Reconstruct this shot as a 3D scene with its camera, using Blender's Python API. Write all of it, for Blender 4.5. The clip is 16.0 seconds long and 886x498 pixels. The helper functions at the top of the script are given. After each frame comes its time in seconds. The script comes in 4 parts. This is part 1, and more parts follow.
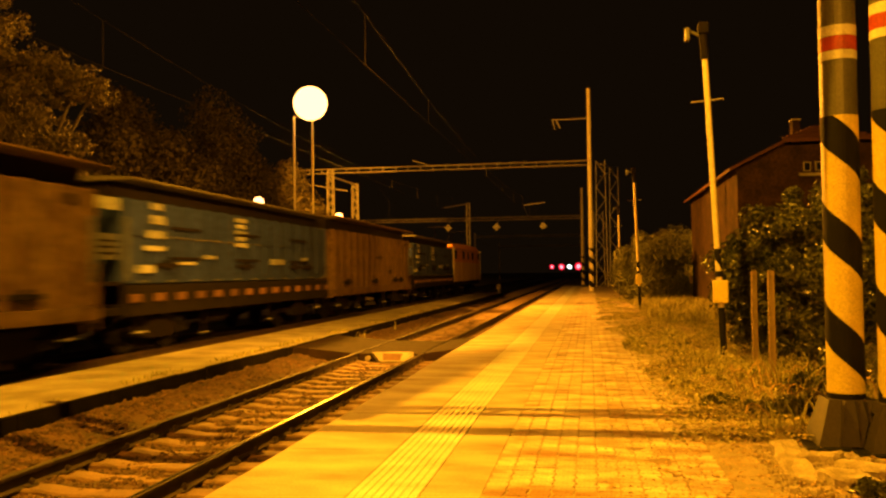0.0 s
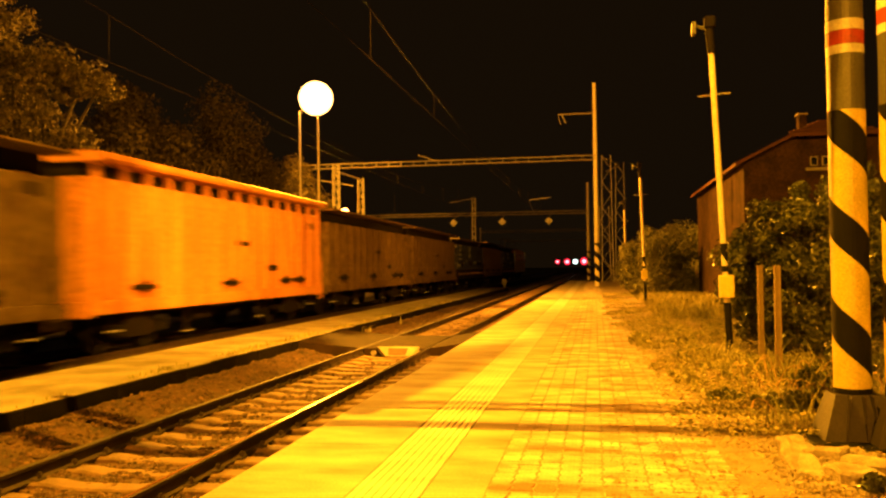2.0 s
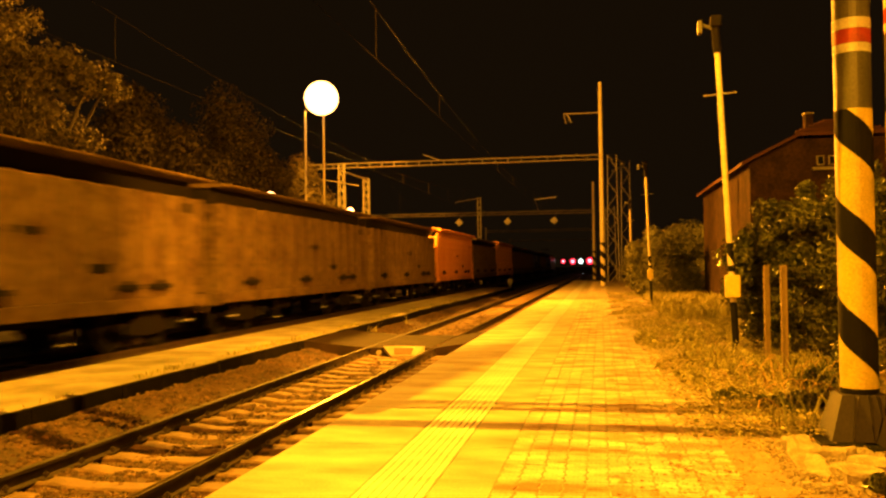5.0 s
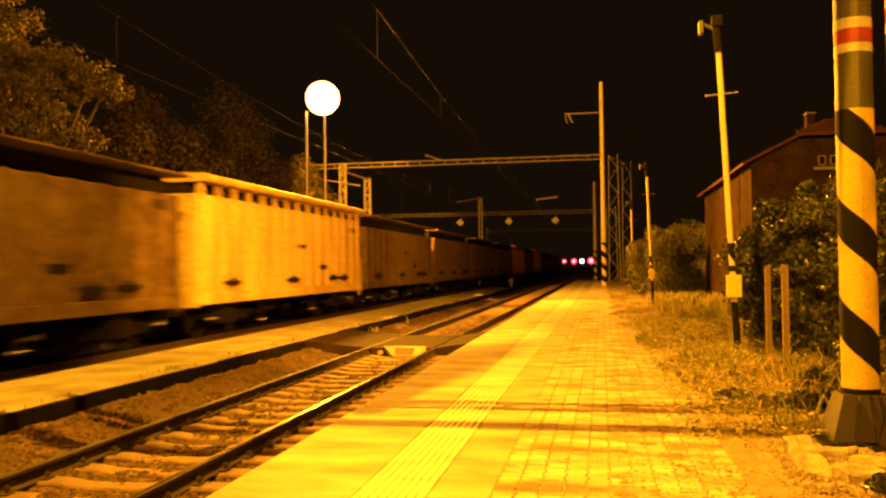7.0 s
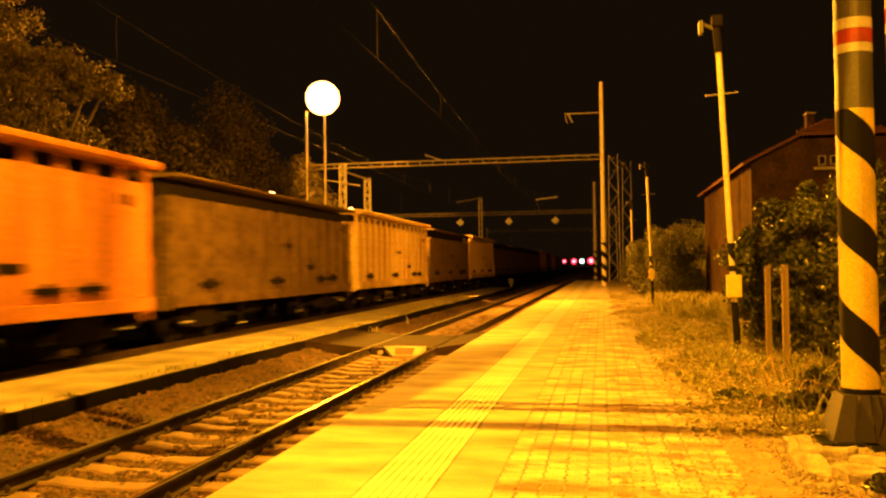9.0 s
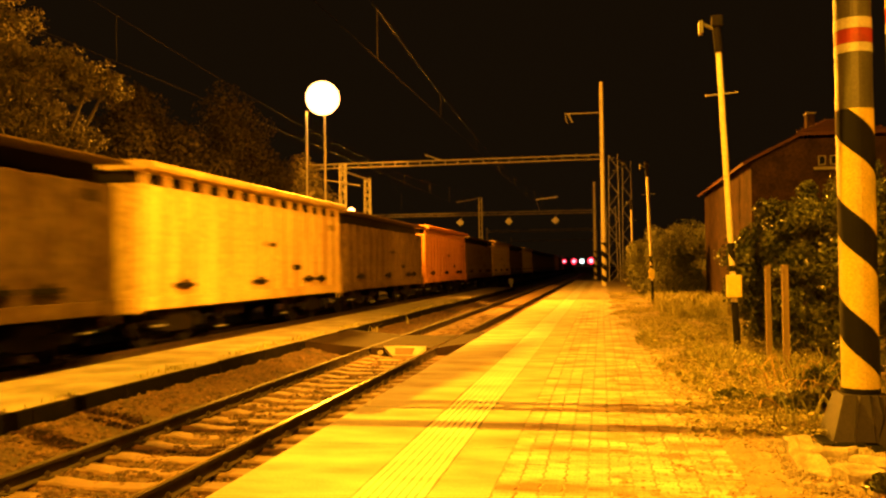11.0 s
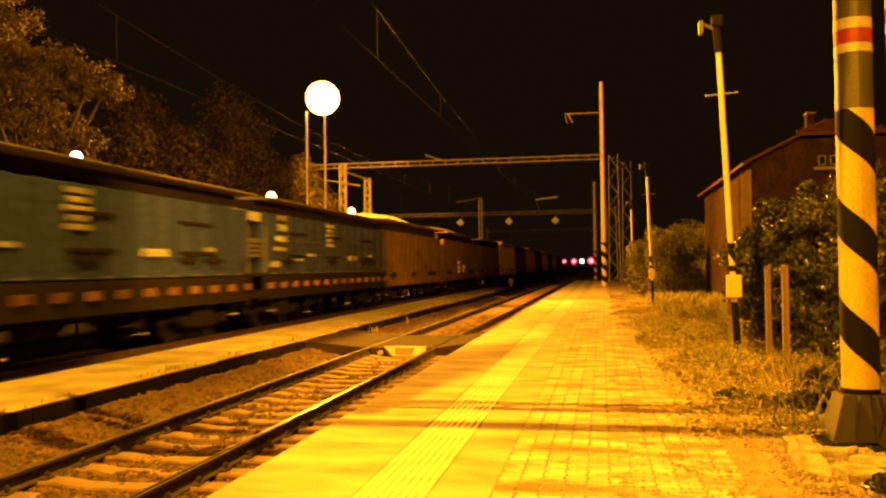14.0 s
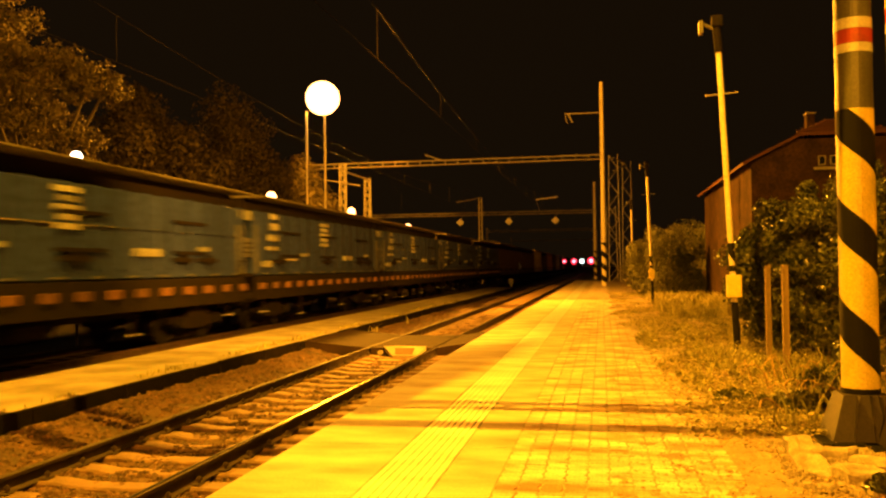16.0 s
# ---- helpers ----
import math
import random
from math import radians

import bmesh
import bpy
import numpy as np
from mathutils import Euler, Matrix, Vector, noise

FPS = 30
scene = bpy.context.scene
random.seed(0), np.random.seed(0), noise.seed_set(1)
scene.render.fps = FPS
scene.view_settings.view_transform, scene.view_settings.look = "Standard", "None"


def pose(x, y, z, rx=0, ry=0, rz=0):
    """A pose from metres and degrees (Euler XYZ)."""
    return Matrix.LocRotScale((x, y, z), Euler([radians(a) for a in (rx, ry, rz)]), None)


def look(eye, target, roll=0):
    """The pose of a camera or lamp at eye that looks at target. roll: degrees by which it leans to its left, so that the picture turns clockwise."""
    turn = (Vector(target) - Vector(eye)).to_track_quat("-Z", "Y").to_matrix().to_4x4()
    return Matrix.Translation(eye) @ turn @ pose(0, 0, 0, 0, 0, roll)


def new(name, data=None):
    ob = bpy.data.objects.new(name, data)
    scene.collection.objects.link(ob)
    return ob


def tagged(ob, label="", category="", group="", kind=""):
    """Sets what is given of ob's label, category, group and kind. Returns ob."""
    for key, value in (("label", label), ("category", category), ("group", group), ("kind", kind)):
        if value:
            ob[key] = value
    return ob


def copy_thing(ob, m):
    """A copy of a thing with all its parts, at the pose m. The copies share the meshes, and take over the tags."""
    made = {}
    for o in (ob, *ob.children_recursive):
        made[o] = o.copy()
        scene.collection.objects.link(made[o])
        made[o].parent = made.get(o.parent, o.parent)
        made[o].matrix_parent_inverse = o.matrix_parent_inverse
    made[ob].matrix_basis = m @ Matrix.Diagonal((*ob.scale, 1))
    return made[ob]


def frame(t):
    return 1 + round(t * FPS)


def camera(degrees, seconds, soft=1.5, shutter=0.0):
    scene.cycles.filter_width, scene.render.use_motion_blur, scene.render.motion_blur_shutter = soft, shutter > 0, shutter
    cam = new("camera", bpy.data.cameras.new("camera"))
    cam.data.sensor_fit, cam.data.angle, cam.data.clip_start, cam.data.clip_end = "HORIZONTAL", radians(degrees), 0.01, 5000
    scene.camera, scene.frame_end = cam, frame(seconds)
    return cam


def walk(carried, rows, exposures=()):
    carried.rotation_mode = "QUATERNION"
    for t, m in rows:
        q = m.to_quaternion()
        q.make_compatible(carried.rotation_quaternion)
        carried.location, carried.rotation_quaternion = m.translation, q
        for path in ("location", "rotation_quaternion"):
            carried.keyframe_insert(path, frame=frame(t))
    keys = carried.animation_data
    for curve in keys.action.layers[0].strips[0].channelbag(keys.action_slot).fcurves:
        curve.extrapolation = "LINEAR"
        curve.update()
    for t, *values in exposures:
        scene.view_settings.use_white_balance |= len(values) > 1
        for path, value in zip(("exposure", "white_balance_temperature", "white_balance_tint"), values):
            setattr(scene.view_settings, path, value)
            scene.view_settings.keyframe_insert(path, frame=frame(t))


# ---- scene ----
# The eye stands still on the platform and only turns a little at first.
# Axes: x to the right across the tracks, y along them, z = 0 on the platform.
EYE = Vector((0.0, 0.0, 1.6))
cam = camera(55.2, 16.0, soft=2.3, shutter=0.7)


def gaze(turn, lift):
    """The camera's pose, turned to the left of the tracks and tilted up, in degrees."""
    a, b = radians(turn), radians(lift)
    way = Vector((-math.sin(a) * math.cos(b), math.cos(a) * math.cos(b), math.sin(b)))
    return look(EYE, EYE + way, -0.72)


TURNS = ((0.0, 9.76, 1.60), (0.3, 9.80, 1.49), (0.5, 9.82, 1.41), (1.0, 9.83, 1.32), (1.5, 9.99, 1.29),
         (2.0, 10.14, 1.26), (2.5, 10.25, 1.24), (3.0, 10.31, 1.24), (3.5, 10.37, 1.24), (4.0, 10.43, 1.24),
         (5.0, 10.51, 1.24), (6.5, 10.57, 1.24), (7.0, 10.59, 1.24), (9.0, 10.59, 1.24), (12.0, 10.59, 1.24), (16.0, 10.59, 1.24))
walk(cam, [(t, gaze(a, b)) for t, a, b in TURNS], exposures=((0.0, -0.48), (0.5, -0.22), (1.0, -0.05), (1.5, 0.03), (16.0, 0.03)))

# ---------------------------------------------------------------- light
world = bpy.data.worlds.new("night")
scene.world = world
world.use_nodes = True
world.node_tree.nodes["Background"].inputs[0].default_value = (0.80, 0.42, 0.14, 1)
world.node_tree.nodes["Background"].inputs[1].default_value = 0.009

SODIUM = (1.0, 0.41, 0.010)
REDDER = (1.0, 0.36, 0.012)


def lamp(name, at, watts, size, colour=SODIUM):
    data = bpy.data.lights.new(name, "POINT")
    data.energy, data.shadow_soft_size, data.color = watts, size, colour
    ob = new(name, data)
    ob.location = at
    return ob


KEY = (-2.6, 7.6, 11.6)
TOWER = (-13.45, 40.0, 10.0)
lamp("mast_floodlight_light", KEY, 19500, 0.02)
lamp("rear_floodlight_light", (1.0, -19.0, 12.0), 41000, 0.15, REDDER)


def floodlight(name, at, aim, watts, cone):
    """A spot lamp that throws its light one way."""
    data = bpy.data.lights.new(name, "SPOT")
    data.energy, data.shadow_soft_size, data.color = watts, 0.5, (1.0, 0.355, 0.012)
    data.spot_size, data.spot_blend = radians(cone), 0.5
    ob = new(name, data)
    ob.matrix_basis = look(at, aim)
    return ob


floodlight("tower_platform_light", TOWER, (3.0, 28.0, 2.0), 105000, 92)
floodlight("tower_line_light", TOWER, (1.0, 62.0, 4.0), 80000, 108)
floodlight("tower_siding_light", TOWER, (-20.8, 70.0, 9.0), 170000, 22)
floodlight("tower_tree_light", TOWER, (-21.0, 30.0, 8.5), 42000, 70)
floodlight("tower_wood_light", TOWER, (-30.0, 62.0, 9.0), 9000, 70)
# two spots added at the dark lamp post heads to brighten the wagon sides
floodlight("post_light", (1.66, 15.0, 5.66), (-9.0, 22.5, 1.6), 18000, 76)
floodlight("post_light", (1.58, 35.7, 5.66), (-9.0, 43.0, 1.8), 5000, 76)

# ---------------------------------------------------------------- materials


def material(name, base, rough=0.7, metal=0.0, second=None, scale=6.0, fine=60.0, bump=0.15, spread=0.5, random_tint=0.0, spec=0.5, streak=False, ground=False, grit=(0.72, 1.22)):
    """A surface with large stains, fine grain and relief."""
    m = bpy.data.materials.new(name)
    m.use_nodes = True
    t = m.node_tree
    n, link = t.nodes, t.links.new
    bsdf = n["Principled BSDF"]
    bsdf.inputs["Roughness"].default_value = rough
    bsdf.inputs["Metallic"].default_value = metal
    bsdf.inputs["Specular IOR Level"].default_value = spec
    co = n.new("ShaderNodeTexCoord")
    big, small = n.new("ShaderNodeTexNoise"), n.new("ShaderNodeTexNoise")
    src = co.outputs["Object"]
    if ground:
        src = n.new("ShaderNodeNewGeometry").outputs["Position"]
    if streak or ground:
        mp = n.new("ShaderNodeMapping")
        mp.inputs["Scale"].default_value = (0.6, 1.5, 1) if ground else (1, 1, 0.18)
        link(src, mp.inputs[0])
        src = mp.outputs[0]
    for tex, s, d in ((big, scale, 5.0), (small, fine, 3.0)):
        tex.inputs["Scale"].default_value, tex.inputs["Detail"].default_value = s, d
        link(src if tex is big else co.outputs["Object"], tex.inputs["Vector"])
    ramp = n.new("ShaderNodeValToRGB")
    ramp.color_ramp.elements[0].position, ramp.color_ramp.elements[1].position = 0.5 - spread * 0.4, 0.5 + spread * 0.4
    ramp.color_ramp.elements[0].color = (*(second or [c * 0.6 for c in base]), 1)
    ramp.color_ramp.elements[1].color = (*base, 1)
    link(big.outputs["Fac"], ramp.inputs[0])
    grain = n.new("ShaderNodeMapRange")
    grain.inputs[1].default_value, grain.inputs[2].default_value = 0.25, 0.75
    grain.inputs[3].default_value, grain.inputs[4].default_value = grit
    link(small.outputs["Fac"], grain.inputs[0])
    mul = n.new("ShaderNodeVectorMath")
    mul.operation = "MULTIPLY"
    link(ramp.outputs[0], mul.inputs[0])
    link(grain.outputs[0], mul.inputs[1])
    out = mul.outputs[0]
    if random_tint:
        info = n.new("ShaderNodeObjectInfo")
        geo = n.new("ShaderNodeNewGeometry")
        add = n.new("ShaderNodeMath")
        add.operation = "ADD"
        link(info.outputs["Random"], add.inputs[0])
        link(geo.outputs["Random Per Island"], add.inputs[1])
        fr = n.new("ShaderNodeMath")
        fr.operation = "FRACT"
        link(add.outputs[0], fr.inputs[0])
        mr = n.new("ShaderNodeMapRange")
        mr.inputs[3].default_value, mr.inputs[4].default_value = 1 - random_tint, 1 + random_tint
        link(fr.outputs[0], mr.inputs[0])
        tint = n.new("ShaderNodeVectorMath")
        tint.operation = "MULTIPLY"
        link(out, tint.inputs[0])
        link(mr.outputs[0], tint.inputs[1])
        out = tint.outputs[0]
    link(out, bsdf.inputs["Base Color"])
    b = n.new("ShaderNodeBump")
    b.inputs["Strength"].default_value, b.inputs["Distance"].default_value = bump, 0.02
    link(small.outputs["Fac"], b.inputs["Height"])
    link(b.outputs[0], bsdf.inputs["Normal"])
    return m


def glow(name, colour, strength):
    m = bpy.data.materials.new(name)
    m.use_nodes = True
    bsdf = m.node_tree.nodes["Principled BSDF"]
    bsdf.inputs["Base Color"].default_value = (*colour, 1)
    bsdf.inputs["Emission Color"].default_value = (*colour, 1)
    bsdf.inputs["Emission Strength"].default_value = strength
    return m


M_SLAB = material("concrete_slab", (0.53, 0.49, 0.40), 0.85, scale=1.5, fine=60, bump=0.35, second=(0.28, 0.20, 0.12), random_tint=0.05, ground=True, spread=0.55)
M_PAVER = material("concrete_paver", (0.64, 0.60, 0.50), 0.85, scale=2.1, fine=34, bump=0.5, second=(0.30, 0.165, 0.075), random_tint=0.16, ground=True, spread=0.42, grit=(0.62, 1.25))
M_GUIDE = material("pale_guide_strip", (0.68, 0.67, 0.62), 0.75, scale=1.5, fine=70, bump=0.15, second=(0.42, 0.39, 0.33), ground=True)
M_JOINT = material("sandy_joint", (0.40, 0.32, 0.21), 0.95, scale=3.0, fine=120, bump=0.4)
M_CROSS = material("dark_crossing_asphalt", (0.040, 0.023, 0.012), 0.95, scale=1.6, fine=60, bump=0.5, second=(0.022, 0.014, 0.008), spec=0.15)
M_OLD = material("worn_asphalt_platform", (0.50, 0.45, 0.36), 0.95, scale=1.2, fine=70, bump=0.5, second=(0.24, 0.2, 0.15))
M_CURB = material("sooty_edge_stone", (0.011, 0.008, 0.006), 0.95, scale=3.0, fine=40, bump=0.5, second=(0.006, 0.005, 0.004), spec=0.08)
M_GROUND = material("dark_soil", (0.11, 0.09, 0.06), 0.95, scale=0.4, fine=20, bump=0.6, second=(0.06, 0.05, 0.035))
M_DIRT = material("gritty_dirt", (0.42, 0.32, 0.21), 0.95, scale=2.2, fine=45, bump=0.9, second=(0.22, 0.15, 0.09))
M_BALLAST = material("rusty_ballast", (0.135, 0.070, 0.036), 0.95, scale=2.0, fine=28, bump=1.0, second=(0.05, 0.035, 0.024))
# ballast toned near-black: the shade below the train is in the colour
M_SHADEBED = material("oily_dark_ballast", (0.016, 0.014, 0.011), 0.95, scale=2.0, fine=28, bump=1.0, second=(0.009, 0.008, 0.006), spec=0.1)
M_STONE = material("ballast_stone", (0.145, 0.080, 0.044), 0.9, scale=9.0, fine=60, bump=0.4, second=(0.07, 0.045, 0.03), random_tint=0.6)
M_SLEEPER = material("rust_stained_sleeper", (0.26, 0.155, 0.085), 0.85, scale=3.0, fine=60, bump=0.4, second=(0.11, 0.07, 0.042), random_tint=0.15)
M_RAIL = material("rusty_rail_steel", (0.02, 0.013, 0.009), 0.75, scale=6, fine=60, bump=0.3, second=(0.05, 0.03, 0.02))
M_RAILTOP = material("polished_rail_head", (0.40, 0.38, 0.35), 0.2, metal=1.0, scale=5, fine=90, bump=0.03, second=(0.16, 0.13, 0.11))
M_IRON = material("dark_iron", (0.007, 0.006, 0.005), 0.85, scale=4, fine=50, bump=0.25, second=(0.012, 0.008, 0.005), spec=0.12)
M_WHEEL = material("greasy_wheel_steel", (0.009, 0.008, 0.006), 0.8, scale=4, fine=50, bump=0.2, spec=0.15)
M_DARKWAG = material("grimy_brown_paint", (0.122, 0.077, 0.027), 0.8, scale=1.9, fine=7, bump=0.4, second=(0.055, 0.027, 0.009), random_tint=0.12, spread=0.45, spec=0.3, grit=(0.45, 1.4))
M_ORANGE = material("faded_orange_red_paint", (0.66, 0.29, 0.075), 0.65, scale=1.6, fine=12, bump=0.25, second=(0.36, 0.11, 0.03), streak=True, grit=(0.6, 1.25))
M_YELLOW = material("dusty_ochre_paint", (0.68, 0.52, 0.22), 0.65, scale=1.6, fine=12, bump=0.25, second=(0.38, 0.22, 0.07), streak=True, grit=(0.6, 1.25))
M_BLUE = material("dirty_blue_grey_paint", (0.024, 0.042, 0.24), 0.7, scale=1.6, fine=8, bump=0.25, second=(0.011, 0.020, 0.11), random_tint=0.1, streak=True, spec=0.25, grit=(0.45, 1.4))
M_POCKET = material("rusty_orange_pocket", (0.15, 0.072, 0.034), 0.7, scale=5, fine=40, bump=0.2, second=(0.09, 0.04, 0.02), random_tint=0.35)
M_LABEL = material("white_lettering_paint", (0.72, 0.70, 0.64), 0.7, scale=8, fine=60, bump=0.05, second=(0.55, 0.52, 0.46))
M_FADED = material("faded_white_lettering", (0.36, 0.37, 0.42), 0.75, scale=9, fine=30, bump=0.1, second=(0.10, 0.11, 0.14), random_tint=0.35)
M_FRAME = material("grey_blue_frame_paint", (0.085, 0.090, 0.16), 0.75, scale=5, fine=20, bump=0.15, second=(0.03, 0.033, 0.06), grit=(0.5, 1.4))
M_HEAP = material("grey_gravel_load", (0.13, 0.115, 0.10), 0.95, scale=3, fine=12, bump=1.0, second=(0.07, 0.062, 0.05), spec=0.2)
M_STEEL = material("galvanised_steel", (0.30, 0.28, 0.25), 0.55, metal=0.25, scale=3, fine=50, bump=0.1, second=(0.20, 0.17, 0.14))
M_MAST = material("grey_green_mast_paint", (0.095, 0.09, 0.055), 0.5, scale=2.5, fine=50, bump=0.1, second=(0.065, 0.06, 0.04), spec=0.6)
M_BLACK = material("black_band_paint", (0.007, 0.0065, 0.006), 0.75, scale=4, fine=60, bump=0.08, spec=0.15)
M_YELLOWP = material("yellow_band_paint", (0.62, 0.50, 0.07), 0.5, scale=4, fine=60, bump=0.08, second=(0.52, 0.40, 0.06))
M_WHITEP = material("white_band_paint", (0.70, 0.68, 0.60), 0.55, scale=5, fine=60, bump=0.08)
M_REDP = material("red_band_paint", (0.42, 0.045, 0.02), 0.55, scale=5, fine=60, bump=0.08)
M_POLE = material("pale_lamp_post_paint", (0.62, 0.55, 0.38), 0.55, scale=3, fine=50, bump=0.08, second=(0.5, 0.43, 0.28))
M_BASE = material("dark_grey_base_paint", (0.038, 0.029, 0.019), 0.6, scale=4, fine=50, bump=0.2, second=(0.028, 0.022, 0.015), spec=0.3)
M_LITTER = material("dead_leaf_brown", (0.52, 0.36, 0.15), 0.8, scale=5, fine=40, bump=0.1, second=(0.25, 0.15, 0.06), random_tint=0.5)
M_COVER = material("pale_weed_leaves", (0.60, 0.54, 0.22), 0.55, scale=3, fine=30, bump=0.1, second=(0.14, 0.13, 0.045), random_tint=0.6)
M_WOOD = material("weathered_stake_wood", (0.30, 0.20, 0.11), 0.85, scale=5, fine=50, bump=0.4, second=(0.2, 0.13, 0.07), streak=True)
M_BARK = material("rough_bark", (0.045, 0.032, 0.02), 0.95, scale=6, fine=30, bump=0.9)
M_LEAF = material("broad_green_leaves", (0.105, 0.105, 0.028), 0.28, scale=2.5, fine=30, bump=0.1, second=(0.02, 0.026, 0.008), random_tint=0.6)
M_LEAFFAR = material("dull_tree_leaves", (0.090, 0.066, 0.024), 0.7, scale=0.8, fine=10, bump=0.1, second=(0.040, 0.030, 0.012), random_tint=0.4)
M_SCRUB = material("feathery_scrub_leaves", (0.12, 0.115, 0.035), 0.6, scale=0.9, fine=12, bump=0.1, second=(0.05, 0.05, 0.016), random_tint=0.5)
M_GRASS = material("dry_grass_blades", (0.42, 0.37, 0.13), 0.75, scale=0.9, fine=20, bump=0.1, second=(0.16, 0.15, 0.05), random_tint=0.45)
M_TURF = material("patchy_turf", (0.34, 0.29, 0.11), 0.95, scale=1.4, fine=40, bump=0.9, second=(0.12, 0.10, 0.045))
M_PLASTER = material("sooty_red_brick", (0.045, 0.022, 0.010), 0.9, scale=1.6, fine=9, bump=0.5, second=(0.020, 0.010, 0.006), spread=0.35, grit=(0.5, 1.4), spec=0.2)
M_TILE = material("red_clay_roof_tiles", (0.085, 0.022, 0.012), 0.8, scale=2.0, fine=20, bump=0.3, second=(0.05, 0.015, 0.009), random_tint=0.2)
M_GLASS = material("dark_window_glass", (0.015, 0.015, 0.018), 0.12, scale=2, fine=10, bump=0.02)
M_CONC = material("mast_footing_concrete", (0.33, 0.29, 0.23), 0.9, scale=3, fine=50, bump=0.5, second=(0.2, 0.17, 0.13))
M_RUBBLE = material("crumbling_pale_concrete", (0.50, 0.42, 0.30), 0.95, scale=7, fine=50, bump=0.8, second=(0.22, 0.17, 0.11))
M_WIRE = material("sooty_wire", (0.02, 0.016, 0.012), 0.9, scale=3, fine=20, bump=0.0, spec=0.1)
M_GLARE = glow("sodium_globe_glow", (1.0, 0.46, 0.125), 8.5)
M_WHITELAMP = glow("white_lamp_glow", (1.0, 0.86, 0.62), 9.0)
M_WARMLAMP = glow("orange_lamp_glow", (1.0, 0.42, 0.14), 8.0)
M_RED = glow("red_signal_glow", (1.0, 0.012, 0.04), 1.3)
M_REDCORE = glow("red_signal_core_glow", (1.0, 0.30, 0.38), 3.0)
M_PALE = glow("pale_signal_glow", (0.75, 1.0, 0.92), 3.0)

# ---------------------------------------------------------------- building helpers


def thing(name, at, label, category, group="", kind="", turn=0.0):
    ob = new(name)
    ob.empty_display_size = 0.2
    ob.matrix_basis = pose(*at, 0, 0, turn)
    return tagged(ob, label, category, group, kind)


def part(name, bm, mat, parent=None, label="", smooth=False, at=None):
    me = bpy.data.meshes.new(name)
    if smooth:
        for f in bm.faces:
            f.smooth = True
    bm.normal_update()
    bm.to_mesh(me)
    bm.free()
    me.materials.append(mat)
    ob = new(name, me)
    ob.parent = parent
    if at is not None:
        ob.location = at
    if label:
        ob["label"] = label
    return ob


def again(ob, at, turn=0.0):
    """One more piece on the same mesh."""
    o = new(ob.name.split(".")[0], ob.data)
    o.parent = ob.parent
    o.matrix_basis = pose(*at, 0, 0, turn)
    return o


def mesh_object(name, verts, faces, mat, parent=None, smooth=False):
    me = bpy.data.meshes.new(name)
    me.from_pydata(verts, [], faces)
    me.materials.append(mat)
    if smooth:
        me.polygons.foreach_set("use_smooth", [True] * len(faces))
    ob = new(name, me)
    ob.parent = parent
    return ob


def box(bm, x0, y0, z0, x1, y1, z1, bevel=0.0):
    v = [bm.verts.new((x, y, z)) for z in (z0, z1) for y in (y0, y1) for x in (x0, x1)]
    fs = [bm.faces.new([v[i] for i in q]) for q in ((0, 2, 3, 1), (4, 5, 7, 6), (0, 1, 5, 4), (2, 6, 7, 3), (0, 4, 6, 2), (1, 3, 7, 5))]
    if bevel:
        es = list({e for f in fs for e in f.edges})
        bmesh.ops.bevel(bm, geom=es, offset=bevel, segments=1, affect="EDGES", profile=0.5)
    return bm


def tube(bm, a, b, r0, r1=None, seg=10, caps=True):
    a, b = Vector(a), Vector(b)
    r1 = r0 if r1 is None else r1
    q = (b - a).to_track_quat("Z", "Y")
    rings = []
    for p, r in ((a, r0), (b, r1)):
        rings.append([bm.verts.new(p + q @ Vector((math.cos(i * math.tau / seg) * r, math.sin(i * math.tau / seg) * r, 0))) for i in range(seg)])
    for i in range(seg):
        j = (i + 1) % seg
        bm.faces.new((rings[0][i], rings[0][j], rings[1][j], rings[1][i]))
    if caps:
        bm.faces.new(rings[0][::-1])
        bm.faces.new(rings[1])
    return bm


def lathe(bm, at, profile, seg=16):
    """Turned round z: profile of (radius, z)."""
    x, y, z = at
    rings = [[bm.verts.new((x + r * math.cos(i * math.tau / seg), y + r * math.sin(i * math.tau / seg), z + h)) for i in range(seg)] for r, h in profile]
    for a, b in zip(rings, rings[1:]):
        for i in range(seg):
            bm.faces.new((a[i], a[(i + 1) % seg], b[(i + 1) % seg], b[i]))
    bm.faces.new(rings[0][::-1])
    bm.faces.new(rings[-1])
    return bm


def slab(bm, outline, y0, y1):
    """An outline of (x, z) drawn out along y."""
    a = [bm.verts.new((x, y0, z)) for x, z in outline]
    b = [bm.verts.new((x, y1, z)) for x, z in outline]
    n = len(outline)
    for i in range(n):
        bm.faces.new((a[i], a[(i + 1) % n], b[(i + 1) % n], b[i]))
    bm.faces.new(a[::-1])
    bm.faces.new(b)
    bmesh.ops.recalc_face_normals(bm, faces=bm.faces[:])
    return bm


B = bmesh.new


